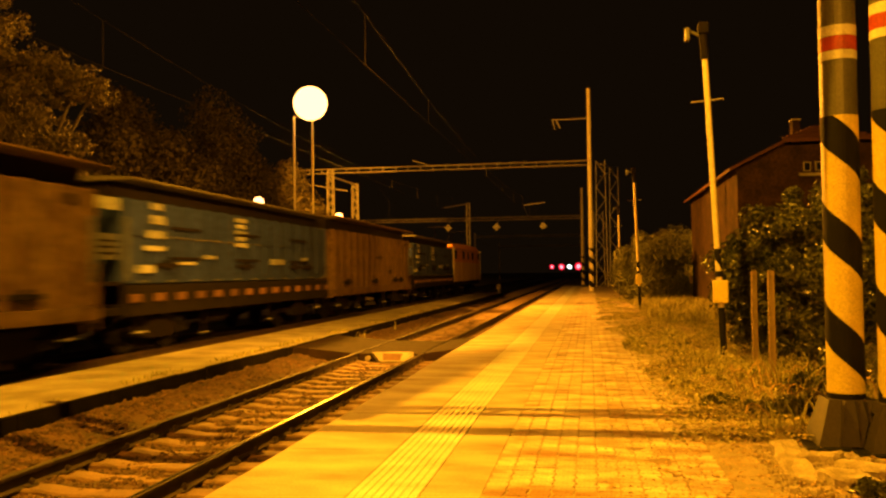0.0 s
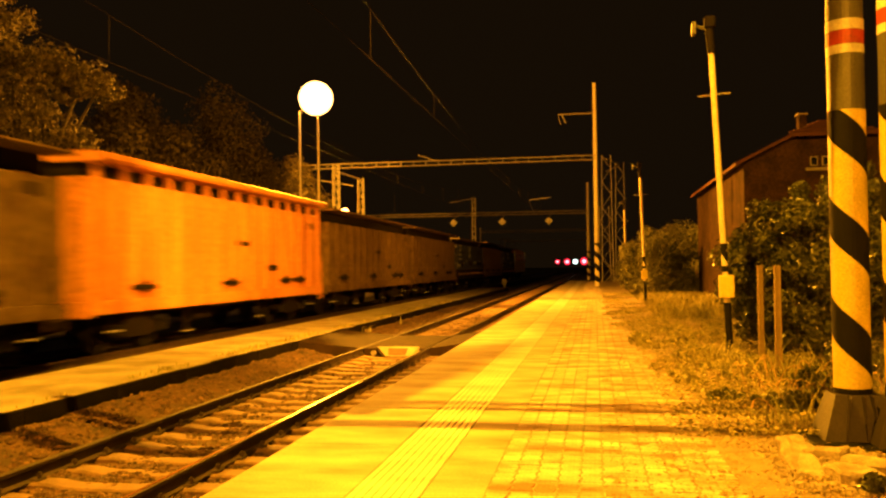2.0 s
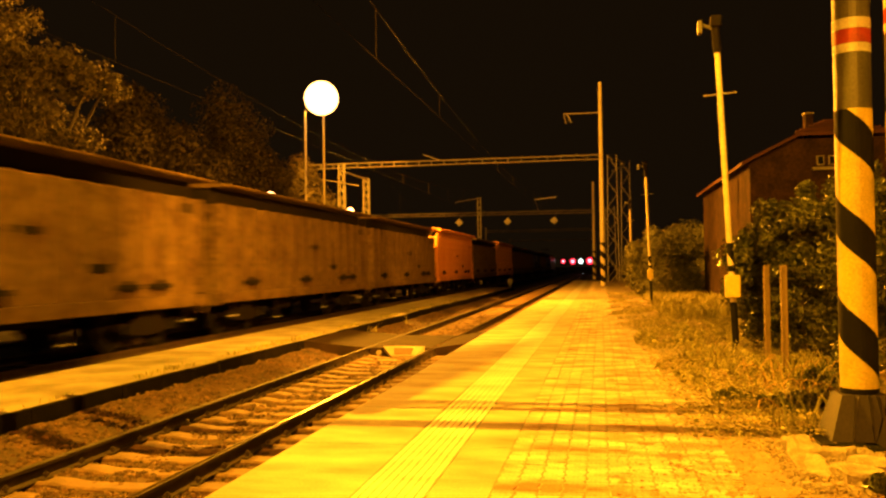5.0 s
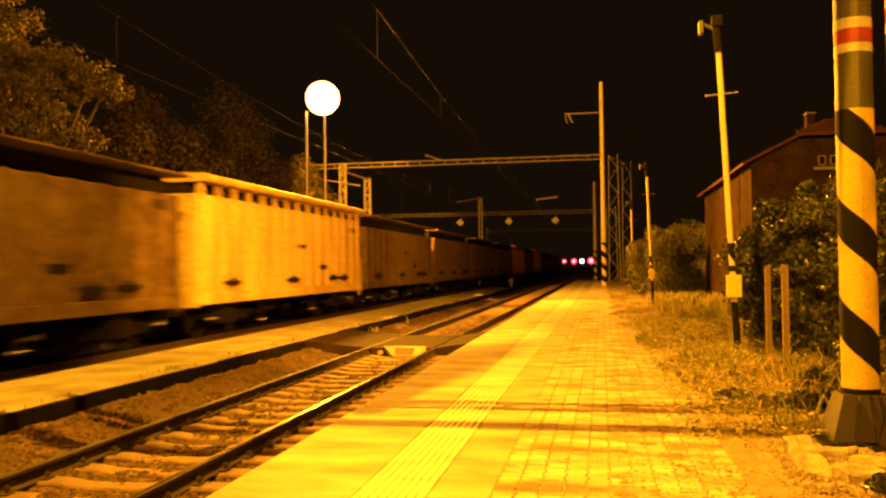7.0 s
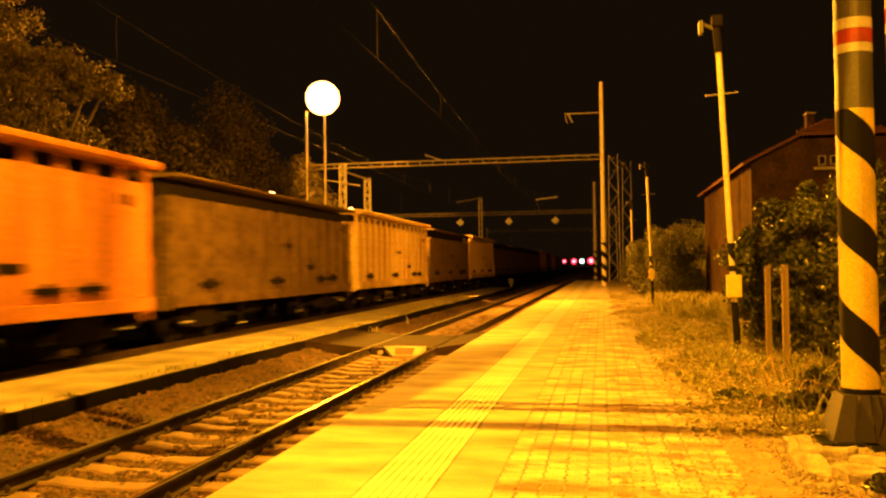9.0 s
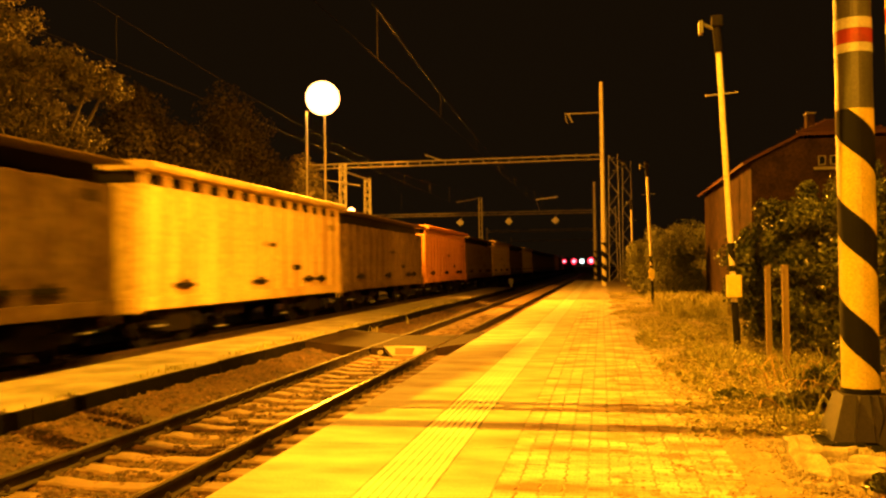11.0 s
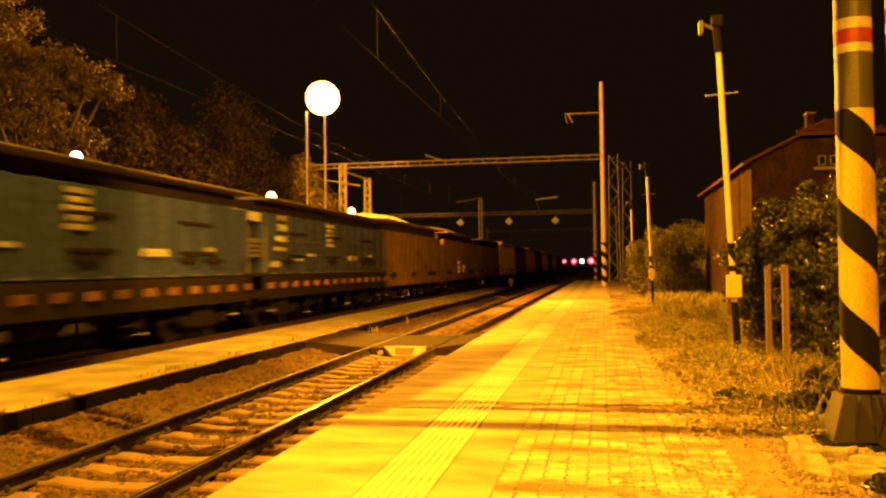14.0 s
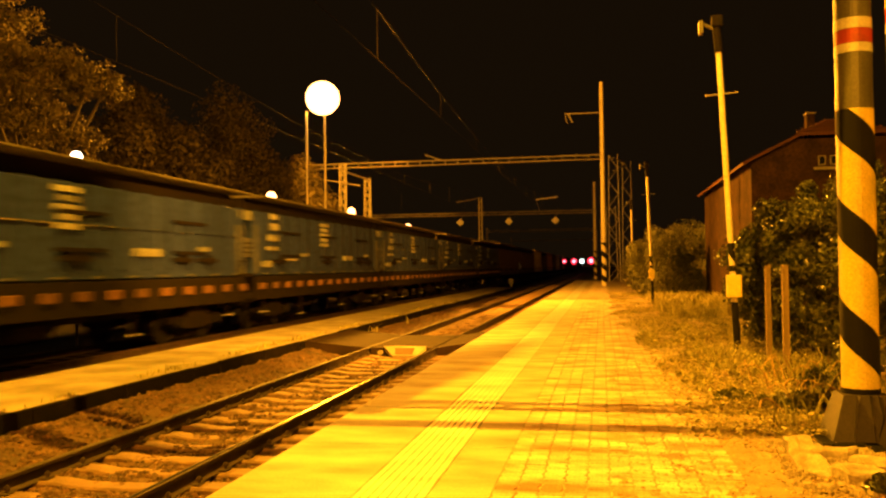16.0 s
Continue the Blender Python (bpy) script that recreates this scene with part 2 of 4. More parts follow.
def sheet(name, x0, x1, y0, y1, z, nx, ny, rough, mat, label, category, cell=1.0, parent=None, rise=None):
    """An uneven sheet of ground."""
    xs, ys = np.linspace(x0, x1, nx), np.linspace(y0, y1, ny)
    lift = rise or (lambda x: 0.0)
    vs = [(x, y, z + lift(x) + rough * (0.8 * noise.noise(Vector((x / cell, y / cell, z))) + 0.5 * noise.noise(Vector((x * 3.3 / cell, y * 3.3 / cell, z))))) for y in ys for x in xs]
    fs = [(j * nx + i, j * nx + i + 1, (j + 1) * nx + i + 1, (j + 1) * nx + i) for j in range(ny - 1) for i in range(nx - 1)]
    return tagged(mesh_object(name, vs, fs, mat, parent, True), label, category, kind="structure")


RAIL_Z = -0.17
FAR_LIFT = 0.15  # the far track lies this much higher
NEAR_AXIS, FAR_AXIS = -4.41, -10.40

# ---------------------------------------------------------------- ground and platforms
big = B()
for q in (((-900, -300), (900, -300), (900, 1500), (-900, 1500)),):
    big.faces.new([big.verts.new((x, y, -0.62)) for x, y in q])
tagged(part("ground", big, M_GROUND), "dark bare soil around the station yard", "ground", kind="structure")


def shoulder(x):
    """Ballast banked up against the island platform."""
    f = min(1.0, max(0.0, (-5.6 - x) / 0.8))
    return 0.15 * f * f * (3 - 2 * f)


sheet("ballast_bed", -6.7, -2.85, -12, 40, -0.366, 40, 420, 0.045, M_BALLAST, "rust-stained stone ballast of the near track", "ballast", 0.35, rise=shoulder)
sheet("ballast_bed", -6.7, -2.85, 40, 320, -0.40, 12, 160, 0.05, M_BALLAST, "rust-stained stone ballast of the near track", "ballast", 0.6, rise=shoulder)
sheet("ballast_bed", -16.0, -8.68, -40, 320, -0.42, 24, 260, 0.05, M_SHADEBED, "stone ballast under the goods train, shade put into its dark colour", "ballast", 0.5)
sheet("ground_verge", -60.0, -15.9, -40, 320, -0.35, 30, 120, 0.3, M_GROUND, "dark weedy verge behind the far track", "verge", 4.0)

PLAT_Y0, PLAT_Y1 = -14.0, 92.0
bm = B()
box(bm, -2.74, PLAT_Y0, -0.6, 1.5, PLAT_Y1, -0.0075)
platform = tagged(part("platform", bm, M_JOINT), "low paved station platform with pale guide strip", "platform", kind="structure")

bm = B()
slab(bm, [(-6.70, -0.55), (-6.70, 0.0), (-8.64, 0.0), (-8.70, -0.03), (-8.70, -0.55)], -40, 66)
island = tagged(part("island_platform", bm, M_OLD), "narrow worn island platform between the two tracks", "platform", kind="structure")

# edge stones of the island, near-black all over, a little crooked
stone = part("edge_stone", box(B(), -0.04, 0.01, -0.55, 0.06, 0.99, -0.004, 0.012), M_CURB, island, "near-black edge stone", at=(-6.70, 4.0, 0))
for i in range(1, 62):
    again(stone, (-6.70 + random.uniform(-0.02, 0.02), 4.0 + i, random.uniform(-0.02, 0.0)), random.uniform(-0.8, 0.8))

# ---------------------------------------------------------------- track


def rail_profile():
    return [(-0.062, -0.155), (0.062, -0.155), (0.062, -0.143), (0.012, -0.125), (0.009, -0.05), (0.034, -0.036), (0.036, -0.006), (0.028, 0.0),
            (-0.028, 0.0), (-0.036, -0.006), (-0.034, -0.036), (-0.009, -0.05), (-0.012, -0.125), (-0.062, -0.143)]


def track(axis, y0, y1, label, top=RAIL_Z):
    tr = thing("railway_track", (axis, 0, top), label, "railway track", kind="structure")
    for x in (-0.755, 0.755):
        bm = slab(B(), [(px + x, pz) for px, pz in rail_profile()], y0, y1)
        r = part("rail", bm, M_RAIL, tr)
        bm = slab(B(), [(x - 0.019, 0.0005), (x + 0.019, 0.0005), (x + 0.016, 0.003), (x - 0.016, 0.003)], y0, y1)
        if x > 0 or axis < -9:
            part("running_surface", bm, M_RAILTOP, r, "polished steel top of the rail")
        else:
            part("running_surface", bm, M_RAIL, r, "rusted steel top of the rail")
    return tr


near_track = track(NEAR_AXIS, -12, 320, "rusty rails on concrete sleepers beside the platform")
far_track = track(FAR_AXIS, -40, 320, "rails under the passing goods train", RAIL_Z + FAR_LIFT)

# sleepers: waisted concrete blocks with fastenings
bm = B()
slab(bm, [(-1.22, -0.30), (-1.22, -0.16), (-1.16, -0.145), (-0.52, -0.145), (-0.3, -0.175), (0.3, -0.175), (0.52, -0.145), (1.16, -0.145), (1.22, -0.16), (1.22, -0.30)], -0.13, 0.13)
bmesh.ops.bevel(bm, geom=[e for e in bm.edges if all(v.co.z > -0.2 for v in e.verts)], offset=0.02, segments=1, affect="EDGES")
sleeper = part("sleeper", bm, M_SLEEPER, near_track, at=(0, 4.36, 0))
for i in range(1, 150):
    y = 4.36 + i * 0.545
    if not 18.2 < y < 22.0:
        again(sleeper, (random.uniform(-0.015, 0.015), y, random.uniform(-0.008, 0.004)), random.uniform(-0.5, 0.5))
# far sleepers take the dark iron colour in place of the train's shade
bm = box(B(), -1.2, -0.13, -0.30, 1.2, 0.13, -0.15, 0.015)
far_sleeper = part("sleeper", bm, M_IRON, far_track, "sleeper coloured black for the shade under the train", at=(0, 4.36, 0))
for i in range(1, 90):
    again(far_sleeper, (0, 4.36 + i * 0.6, 0))
bm = B()
for s in (-1, 1):
    box(bm, s * 0.07 - 0.045, -0.07, -0.15, s * 0.07 + 0.045, 0.07, -0.125, 0.008)
    tube(bm, (s * 0.085, 0, -0.125), (s * 0.085, 0, -0.07), 0.016, seg=6)
    tube(bm, (s * 0.085, 0, -0.105), (s * 0.085, 0, -0.085), 0.03, seg=6)
chair = part("rail_fastening", bm, M_RAIL, near_track, at=(-0.755, 4.36, 0))
for i in range(70):
    y = 4.36 + i * 0.545
    if not 18.2 < y < 22.0:
        for x in (-0.755, 0.755):
            if i or x > 0:
                again(chair, (x, y, 0))

# foot crossing between the platforms
crossing = thing("foot_crossing", (NEAR_AXIS + 0.0, 20.1, RAIL_Z), "worn level foot crossing laid flush with the rails", "crossing", kind="structure")
bm = B()
box(bm, -0.70, -1.75, -0.25, 0.70, 1.75, -0.005, 0.015)
part("middle_panel", bm, M_CROSS, crossing)
bm = B()
slab(bm, [(0.80, -0.3), (0.80, 0.0), (1.60, 0.12), (1.60, -0.3)], -1.75, 1.75)
part("platform_panel", bm, M_CROSS, crossing)
bm = B()
slab(bm, [(-0.80, 0.0), (-0.80, -0.3), (-2.25, -0.3), (-2.25, 0.14)], -1.75, 1.75)
part("island_panel", bm, M_CROSS, crossing)
bm = B()
RAMP = ((-0.38, -1.76, 0.035), (0.57, -1.76, 0.035), (0.44, -2.16, -0.13), (-0.10, -2.16, -0.13))
top = [bm.verts.new(p) for p in RAMP]
low = [bm.verts.new((x, y + 0.04, z - 0.10)) for x, y, z in RAMP]
bm.faces.new(top)
bm.faces.new(low[::-1])
for i in range(4):
    bm.faces.new((top[i], low[i], low[(i + 1) % 4], top[(i + 1) % 4]))
bmesh.ops.recalc_face_normals(bm, faces=bm.faces[:])
ramp = part("deflector_ramp", bm, M_OLD, crossing, "pale sloping deflector plate between the rails")
bm = B()
face = [bm.verts.new(p) for p in ((-0.10, -1.86, -0.004), (0.34, -1.86, -0.004), (0.34, -2.12, -0.111), (-0.04, -2.12, -0.111))]
rim = [bm.verts.new(v.co + Vector((0, -0.006, 0.012))) for v in face]
bm.faces.new(rim)
for i in range(4):
    bm.faces.new((face[i], rim[i], rim[(i + 1) % 4], face[(i + 1) % 4]))
part("rusty_panel", bm, M_POCKET, ramp, "rust-brown middle panel")
for x in (-0.44, 0.62):
    bm = B()
    tube(bm, (x, -1.9, -0.1), (x, -1.78, -0.1), 0.06, 0.05, seg=10)
    part("bolt_cap", bm, M_OLD, crossing)

# ---------------------------------------------------------------- the train


def bogie(parent, y):
    bm = B()
    for s in (-1, 1):
        slab_pts = [(-1.25, 0.46), (-1.12, 0.60), (-0.55, 0.56), (-0.38, 0.74), (0.38, 0.74), (0.55, 0.56), (1.12, 0.60), (1.25, 0.46), (0.75, 0.36), (0.35, 0.30), (-0.35, 0.30), (-0.75, 0.36)]
        a = [bm.verts.new((s * 1.02, p, z)) for p, z in slab_pts]
        b = [bm.verts.new((s * 1.13, p, z)) for p, z in slab_pts]
        n = len(a)
        for i in range(n):
            bm.faces.new((a[i], a[(i + 1) % n], b[(i + 1) % n], b[i]))
        bm.faces.new(a[::-1])
        bm.faces.new(b)
    box(bm, -1.05, -0.25, 0.5, 1.05, 0.25, 0.78, 0.03)
    bmesh.ops.recalc_face_normals(bm, faces=bm.faces[:])
    bo = part("bogie", bm, M_IRON, parent, "dark cast-steel bogie", at=(0, y, FAR_LIFT))
    first = None
    for s in (-1, 1):
        for dy in (-0.9, 0.9):
            if first is None:
                bm = B()
                tube(bm, (-0.045, 0, 0), (0.045, 0, 0), 0.46, seg=20)
                tube(bm, (-0.075, 0, 0), (-0.045, 0, 0), 0.49, seg=20)
                tube(bm, (0.04, 0, 0), (0.12, 0, 0), 0.14, 0.11, seg=10)
                wheel = first = part("wheel", bm, M_WHEEL, bo, at=(s * 0.755, dy, 0.46))
            else:
                wheel = again(first, (s * 0.755, dy, 0.46), 180 if s < 0 else 0)
    ax = None
    for s in (-1, 1):
        for dy in (-0.9, 0.9):
            if ax is None:
                ax = part("axle_box", box(B(), -0.09, -0.11, -0.11, 0.09, 0.11, 0.11, 0.03), M_WHEEL, bo, at=(s * 1.16, dy, 0.47))
            else:
                again(ax, (s * 1.16, dy, 0.47))
    return bo


def wagon(label, paint, group, y_len=12.9, heap=False, blue=False, side_top=3.53, rim=(3.81, 4.0), marks=()):
    """A high-sided bogie goods wagon: z = 0 on the rail top, y towards its leading end."""
    h = y_len / 2
    low = 1.62 if blue else 1.08
    w = thing("goods_wagon", (FAR_AXIS, 0, RAIL_Z), label, "goods wagon", group)
    bm = B()
    box(bm, -1.40, -h, low, 1.40, h, side_top, 0.02)
    part("body", bm, paint, w)
    bm = B()
    for s in (-1, 1):
        box(bm, s * 1.43 - 0.06, -h, 0.98, s * 1.43 + 0.06, h, 1.60 if blue else 1.24, 0.01)
    for e in (-h, h):
        box(bm, -1.37, e - 0.08, 0.92, 1.37, e + 0.08, 1.22, 0.01)
    part("underframe", bm, M_IRON if blue else paint, w)
    # top rim that overhangs the sides
    z0, z1 = rim
    bm = B()
    c = min(0.05, (z1 - z0) * 0.3)
    slab(bm, [(-1.62, z0), (-1.66, z0 + c), (-1.66, z1 - c), (-1.60, z1 - 0.02), (-1.20, z1), (1.20, z1), (1.60, z1 - 0.02), (1.66, z1 - c), (1.66, z0 + c), (1.62, z0)], -h - 0.04, h + 0.04)
    part("top_rim", bm, M_HEAP if blue else paint, w)
    # recess coloured near-black, so the shade below the overhang is painted in
    bm = B()
    box(bm, -1.1, -h + 0.05, side_top - 0.01, 1.1, h - 0.05, z0 + 0.01)
    part("top_recess", bm, M_IRON, w, "recess below the top rim, its shade put into a dark colour")
    rib_top = z0 if z1 > 3.95 else side_top + 0.02
    n = 15
    step = (y_len - 0.3) / (n - 1)
    bm = B()
    slab(bm, [(-0.02, low + 0.14), (0.045, low + 0.18), (0.05, side_top - 0.03), (0.02, rib_top), (-0.08, rib_top), (-0.06, side_top - 0.1)], -0.06, 0.06)
    rib = None
    for s in (1, -1):
        for i in range(n):
            y = -h + 0.15 + i * step
            if rib is None:
                rib = part("rib", bm, paint, w, at=(1.40, y, 0))
            else:
                again(rib, (s * 1.40, y, 0), 0 if s > 0 else 180)
    # drop-door latches along the lower side
    bm = B()
    box(bm, -0.01, -0.42, -0.05, 0.09, 0.42, 0.05, 0.01)
    box(bm, 0.02, -0.06, -0.1, 0.12, 0.06, 0.12, 0.01)
    latch = part("door_latch", bm, M_IRON, w, "dark drop-door latch", at=(1.42, -h + 1.7, low + 0.38))
    for y in (-0.6, h - 3.3, h - 2.1):
        again(latch, (1.42, y, low + 0.38))
    bm = B()
    for z in (0.0, 0.34, 0.68):
        tube(bm, (0.10, -0.2, z), (0.10, 0.2, z), 0.014, seg=6)
    for y in (-0.2, 0.2):
        tube(bm, (0.10, y, -0.5), (0.10, y, 0.75), 0.014, seg=6)
    part("ladder", bm, M_IRON if blue else paint, w, at=(1.42, h - 0.35, 1.3))
    if not blue:
        for y, z, dy, dz in ((h - 4.1, 1.75, 0.75, 0.16), (h - 6.2, 2.4, 0.8, 0.12), (h - 0.9, 3.05, 0.5, 0.2)):
            bm = box(B(), 1.395, y - dy / 2, z, 1.418, y + dy / 2, z + dz)
            part("number_panel", bm, M_IRON, w, "small dark painted panel")
    for y, z, dy, dz in marks:
        bm = box(B(), 1.40, y - dy / 2, z, 1.484, y + dy / 2, z + dz, 0.004)
        part("painted_mark", bm, M_LABEL, w, "white painted marking")
    if blue:
        bm = box(B(), -0.02, -0.13, 0, 0.08, 0.13, 0.17, 0.015)
        pocket = None
        for i in range(14):
            y = -h + 0.3 + i * (y_len - 0.6) / 13
            if pocket is None:
                pocket = part("stake_pocket", bm, M_POCKET, w, "rusty orange stake pocket", at=(1.49, y, 1.25))
            else:
                again(pocket, (1.49, y, 1.25))
        bars = [(h - 7.3, 2.50 + k * 0.16, 0.62 - 0.2 * (k % 2), 0.10) for k in range(5)]
        bars += [(h - 11.75, 3.16, 0.45, 0.14), (h - 11.7, 2.86, 0.55, 0.18), (h - 11.75, 2.56, 0.6, 0.16), (h - 11.8, 2.30, 0.7, 0.10)]
        bars += [(h - 4.7, 2.06, 0.9, 0.16), (h - 9.2, 2.16, 0.5, 0.09), (h - 10.4, 2.02, 0.8, 0.06), (h - 2.3, 2.2, 0.35, 0.1), (h - 12.2, 1.84, 0.55, 0.16)]
        for y, z, dy, dz in bars:
            bm = box(B(), 1.40, y - dy / 2, z, 1.484, y + dy / 2, z + dz, 0.004)
            part("lettering_bar", bm, M_FADED, w, "white painted bar of unreadable lettering")
        for y, z0, z1 in ((-h + 0.14, 1.68, 2.95), (h - 0.1, 1.68, 2.9), (-h - 1.02, 1.68, 2.9)):
            bm = box(B(), 1.36, y - 0.06, z0, 1.45, y + 0.06, z1, 0.004)
            part("end_upright", bm, M_FRAME, w, "pale corner upright")
        # open end platform with its plates
        bm = box(B(), -1.3, -h - 1.08, 1.02, 1.42, -h + 0.02, 1.16, 0.01)
        box(bm, 1.30, -h - 1.06, 1.60, 1.42, -h, 1.68)
        part("end_platform", bm, M_IRON, w)
        part("end_panel", box(B(), -1.2, -h - 0.9, 1.16, 1.1, -h - 0.78, 3.4), M_BLUE, w)
        for z0, z1, mat in ((3.06, 3.30, M_FADED), (2.10, 2.60, M_FRAME)):
            part("end_plate", box(B(), 1.36, -h - 0.93, z0, 1.41, -h - 0.12, z1, 0.006), mat, w, "pale lettered end plate")
        for k in range(3):
            part("plate_line", box(B(), 1.40, -h - 0.86, 2.2 + 0.12 * k, 1.418, -h - 0.2, 2.24 + 0.12 * k), M_IRON, w)
        # small pale latch tips along the bottom of the side
        bm = box(B(), 0, -0.12, 0, 0.06, 0.12, 0.05, 0.008)
        tip = None
        for i in range(11):
            y = -h + 0.7 + i * 1.17
            if tip is None:
                tip = part("latch_tip", bm, M_FRAME, w, "worn pale latch tip", at=(1.44, y, 1.64))
            else:
                again(tip, (1.44, y, 1.64))
        for y in (-3.9, -0.4, 3.6):
            for z in (2.12, 2.78):
                bm = box(B(), 1.40, y - 0.7, z, 1.486, y + 0.7, z + 0.07, 0.004)
                part("side_rail", bm, M_IRON, w, "dark horizontal rail on the side")
    for e in (-1, 1):
        for s in (-0.87, 0.87):
            bm = B()
            tube(bm, (s, e * h, 1.06), (s, e * (h + 0.34), 1.06), 0.09, seg=10)
            tube(bm, (s, e * (h + 0.34), 1.06), (s, e * (h + 0.38), 1.06), 0.2, seg=14)
            part("buffer", bm, M_IRON, w)
    bm = B()
    tube(bm, (-0.8, 0.6, 0.72), (-0.8, 1.9, 0.72), 0.2, seg=10)
    tube(bm, (0.75, -1.6, 0.74), (0.75, -0.5, 0.74), 0.17, seg=10)
    box(bm, -0.2, -h + 0.3, 0.75, 0.2, h - 0.3, 0.98)
    part("brake_gear", bm, M_IRON, w)
    # steps painted pale to give the glints in the dark undercarriage
    for y, z, dy in ((-h + 0.75, 0.62, 0.3), (-h + 3.7, 0.42, 0.2), (1.4, 0.5, 0.22), (h - 0.8, 0.66, 0.3)):
        part("step_iron", box(B(), 1.28, y - dy / 2, z, 1.42, y + dy / 2, z + 0.03, 0.006), M_FADED, w, "foot step painted pale as a glint")
        part("step_hanger", box(B(), 1.30, y - 0.02, z + 0.03, 1.34, y + 0.02, 1.05), M_IRON, w)
    for y in (-h + 2.0, h - 2.0):
        bogie(w, y)
    if heap:
        vs, fs = [], []
        nx, ny = 9, 48
        for j in range(ny):
            for i in range(nx):
                u, v = i / (nx - 1) * 2 - 1, j / (ny - 1) * 2 - 1
                hill = max(0.0, 1.0 - ((v * h + 3.0) / 4.2) ** 2)
                lump = 0.75 * hill ** 0.7 + 0.22 * noise.noise(Vector((u * 0.4, v * 3.2, h + len(label))))
                edge = (1 - u * u) * (1 - v ** 8)
                vs.append((u * 1.45, v * (h - 0.2), z1 - 0.01 + edge * max(0.02, 0.05 + 0.55 * lump) + 0.03 * noise.noise(Vector((u * 5, v * 40, 0)))))
        for j in range(ny - 1):
            for i in range(nx - 1):
                a = j * nx + i
                fs.append((a, a + 1, a + nx + 1, a + nx))
        mesh_object("gravel_load", vs, fs, M_HEAP, w, True)
    return w


def locomotive():
    lo = thing("locomotive", (FAR_AXIS, 0, RAIL_Z), "two-tone electric locomotive with a pale lower body hauling the train", "locomotive")
    h = 7.0
    bm = B()
    slab(bm, [(-1.45, 1.15), (-1.45, 2.5), (1.45, 2.5), (1.45, 1.15)], -h, h)
    part("lower_body", bm, M_YELLOW, lo, "pale lower body panels")
    bm = B()
    slab(bm, [(-1.45, 2.5), (-1.40, 3.5), (-1.1, 3.85), (1.1, 3.85), (1.40, 3.5), (1.45, 2.5)], -h + 0.15, h - 0.25)
    part("upper_body", bm, M_ORANGE, lo, "dull red upper body")
    for y in (-h + 0.9, h - 1.0, -2.4, 0.0, 2.4):
        bm = B()
        box(bm, 1.40, y - 0.42, 2.72, 1.46, y + 0.42, 3.3, 0.02)
        part("side_window", bm, M_GLASS, lo)
    for s in (-0.62, 0.62):
        bm = B()
        box(bm, s - 0.5, h - 0.27, 2.75, s + 0.5, h - 0.2, 3.4, 0.02)
        part("windscreen", bm, M_GLASS, lo)
    bm = B()
    for y in (-h - 0.02, h - 0.02):
        box(bm, 1.36, y, 1.2, 1.48, y + 0.08, 3.5)
    part("corner_handrail", bm, M_LABEL, lo, "pale corner handrails")
    for y in (-3.8, 3.8):
        bm = B()
        box(bm, -0.8, y - 1.0, 3.85, 0.8, y + 1.0, 3.98, 0.02)
        tube(bm, (-0.6, y - 0.9, 4.0), (-0.5, y + 0.8, 4.5), 0.03, seg=6)
        tube(bm, (0.6, y - 0.9, 4.0), (0.5, y + 0.8, 4.5), 0.03, seg=6)
        tube(bm, (-0.5, y + 0.8, 4.5), (-0.4, y - 0.6, 5.0), 0.03, seg=6)
        tube(bm, (0.5, y + 0.8, 4.5), (0.4, y - 0.6, 5.0), 0.03, seg=6)
        tube(bm, (-0.8, y - 0.6, 5.0), (0.8, y - 0.6, 5.0), 0.03, seg=6)
        part("pantograph", bm, M_IRON, lo)
    bm = B()
    box(bm, -1.35, -h, 0.85, 1.35, h, 1.16, 0.02)
    part("frame", bm, M_IRON, lo)
    for y in (-4.1, 4.1):
        bogie(lo, y)
    return lo


DARK_LABEL = "grimy brown ribbed goods wagon with overhanging top rim"
GOODS = "wagons of the passing goods train"
MID = {"side_top": 3.38, "rim": (3.78, 3.87)}
LOW = {"side_top": 3.32, "rim": (3.67, 3.75), "blue": True, "y_len": 13.0}
# a figure-like patch in three strokes and a smaller patch behind it
MARKS = ((-1.35, 1.95, 0.75, 0.2), (-1.15, 1.66, 0.55, 0.2), (-1.3, 1.42, 0.9, 0.17), (0.75, 1.62, 0.5, 0.28), (0.6, 1.45, 0.35, 0.14))
proto = {
    "dark": wagon(DARK_LABEL, M_DARKWAG, GOODS, **MID),
    "orange": wagon("faded orange-red ribbed goods wagon, brightly lit", M_ORANGE, GOODS),
    "yellow": wagon("dusty ochre ribbed goods wagon, brightly lit", M_YELLOW, GOODS),
    "blue": wagon("dirty blue-grey goods wagon with rusty stake pockets and white lettering", M_BLUE, GOODS, **LOW),
    "bluefull": wagon("blue-grey goods wagon heaped with gravel, white lettering bars", M_BLUE, GOODS, heap=True, **LOW),
    "full": wagon("grimy brown ribbed goods wagon heaped with gravel", M_DARKWAG, GOODS, heap=True, marks=MARKS, **MID),
    "plainfull": wagon("grimy brown ribbed goods wagon heaped with gravel", M_DARKWAG, GOODS, heap=True, **MID),
}
KINDS = {-3: "blue", -2: "dark", -1: "bluefull", 2: "orange", 4: "orange", 9: "yellow", 11: "yellow", 13: "orange", 15: "yellow", 16: "dark", 17: "full", 18: "plainfull",
         19: "bluefull", 20: "blue", 21: "bluefull", 22: "blue", 23: "bluefull", 24: "blue", 25: "blue"}
SPEED = 20.1
BLUE_LEADS = (-246.85, -260.8, -274.3, -287.65, -301.3, -314.9, -328.5)
TRAIN = []
used = set()
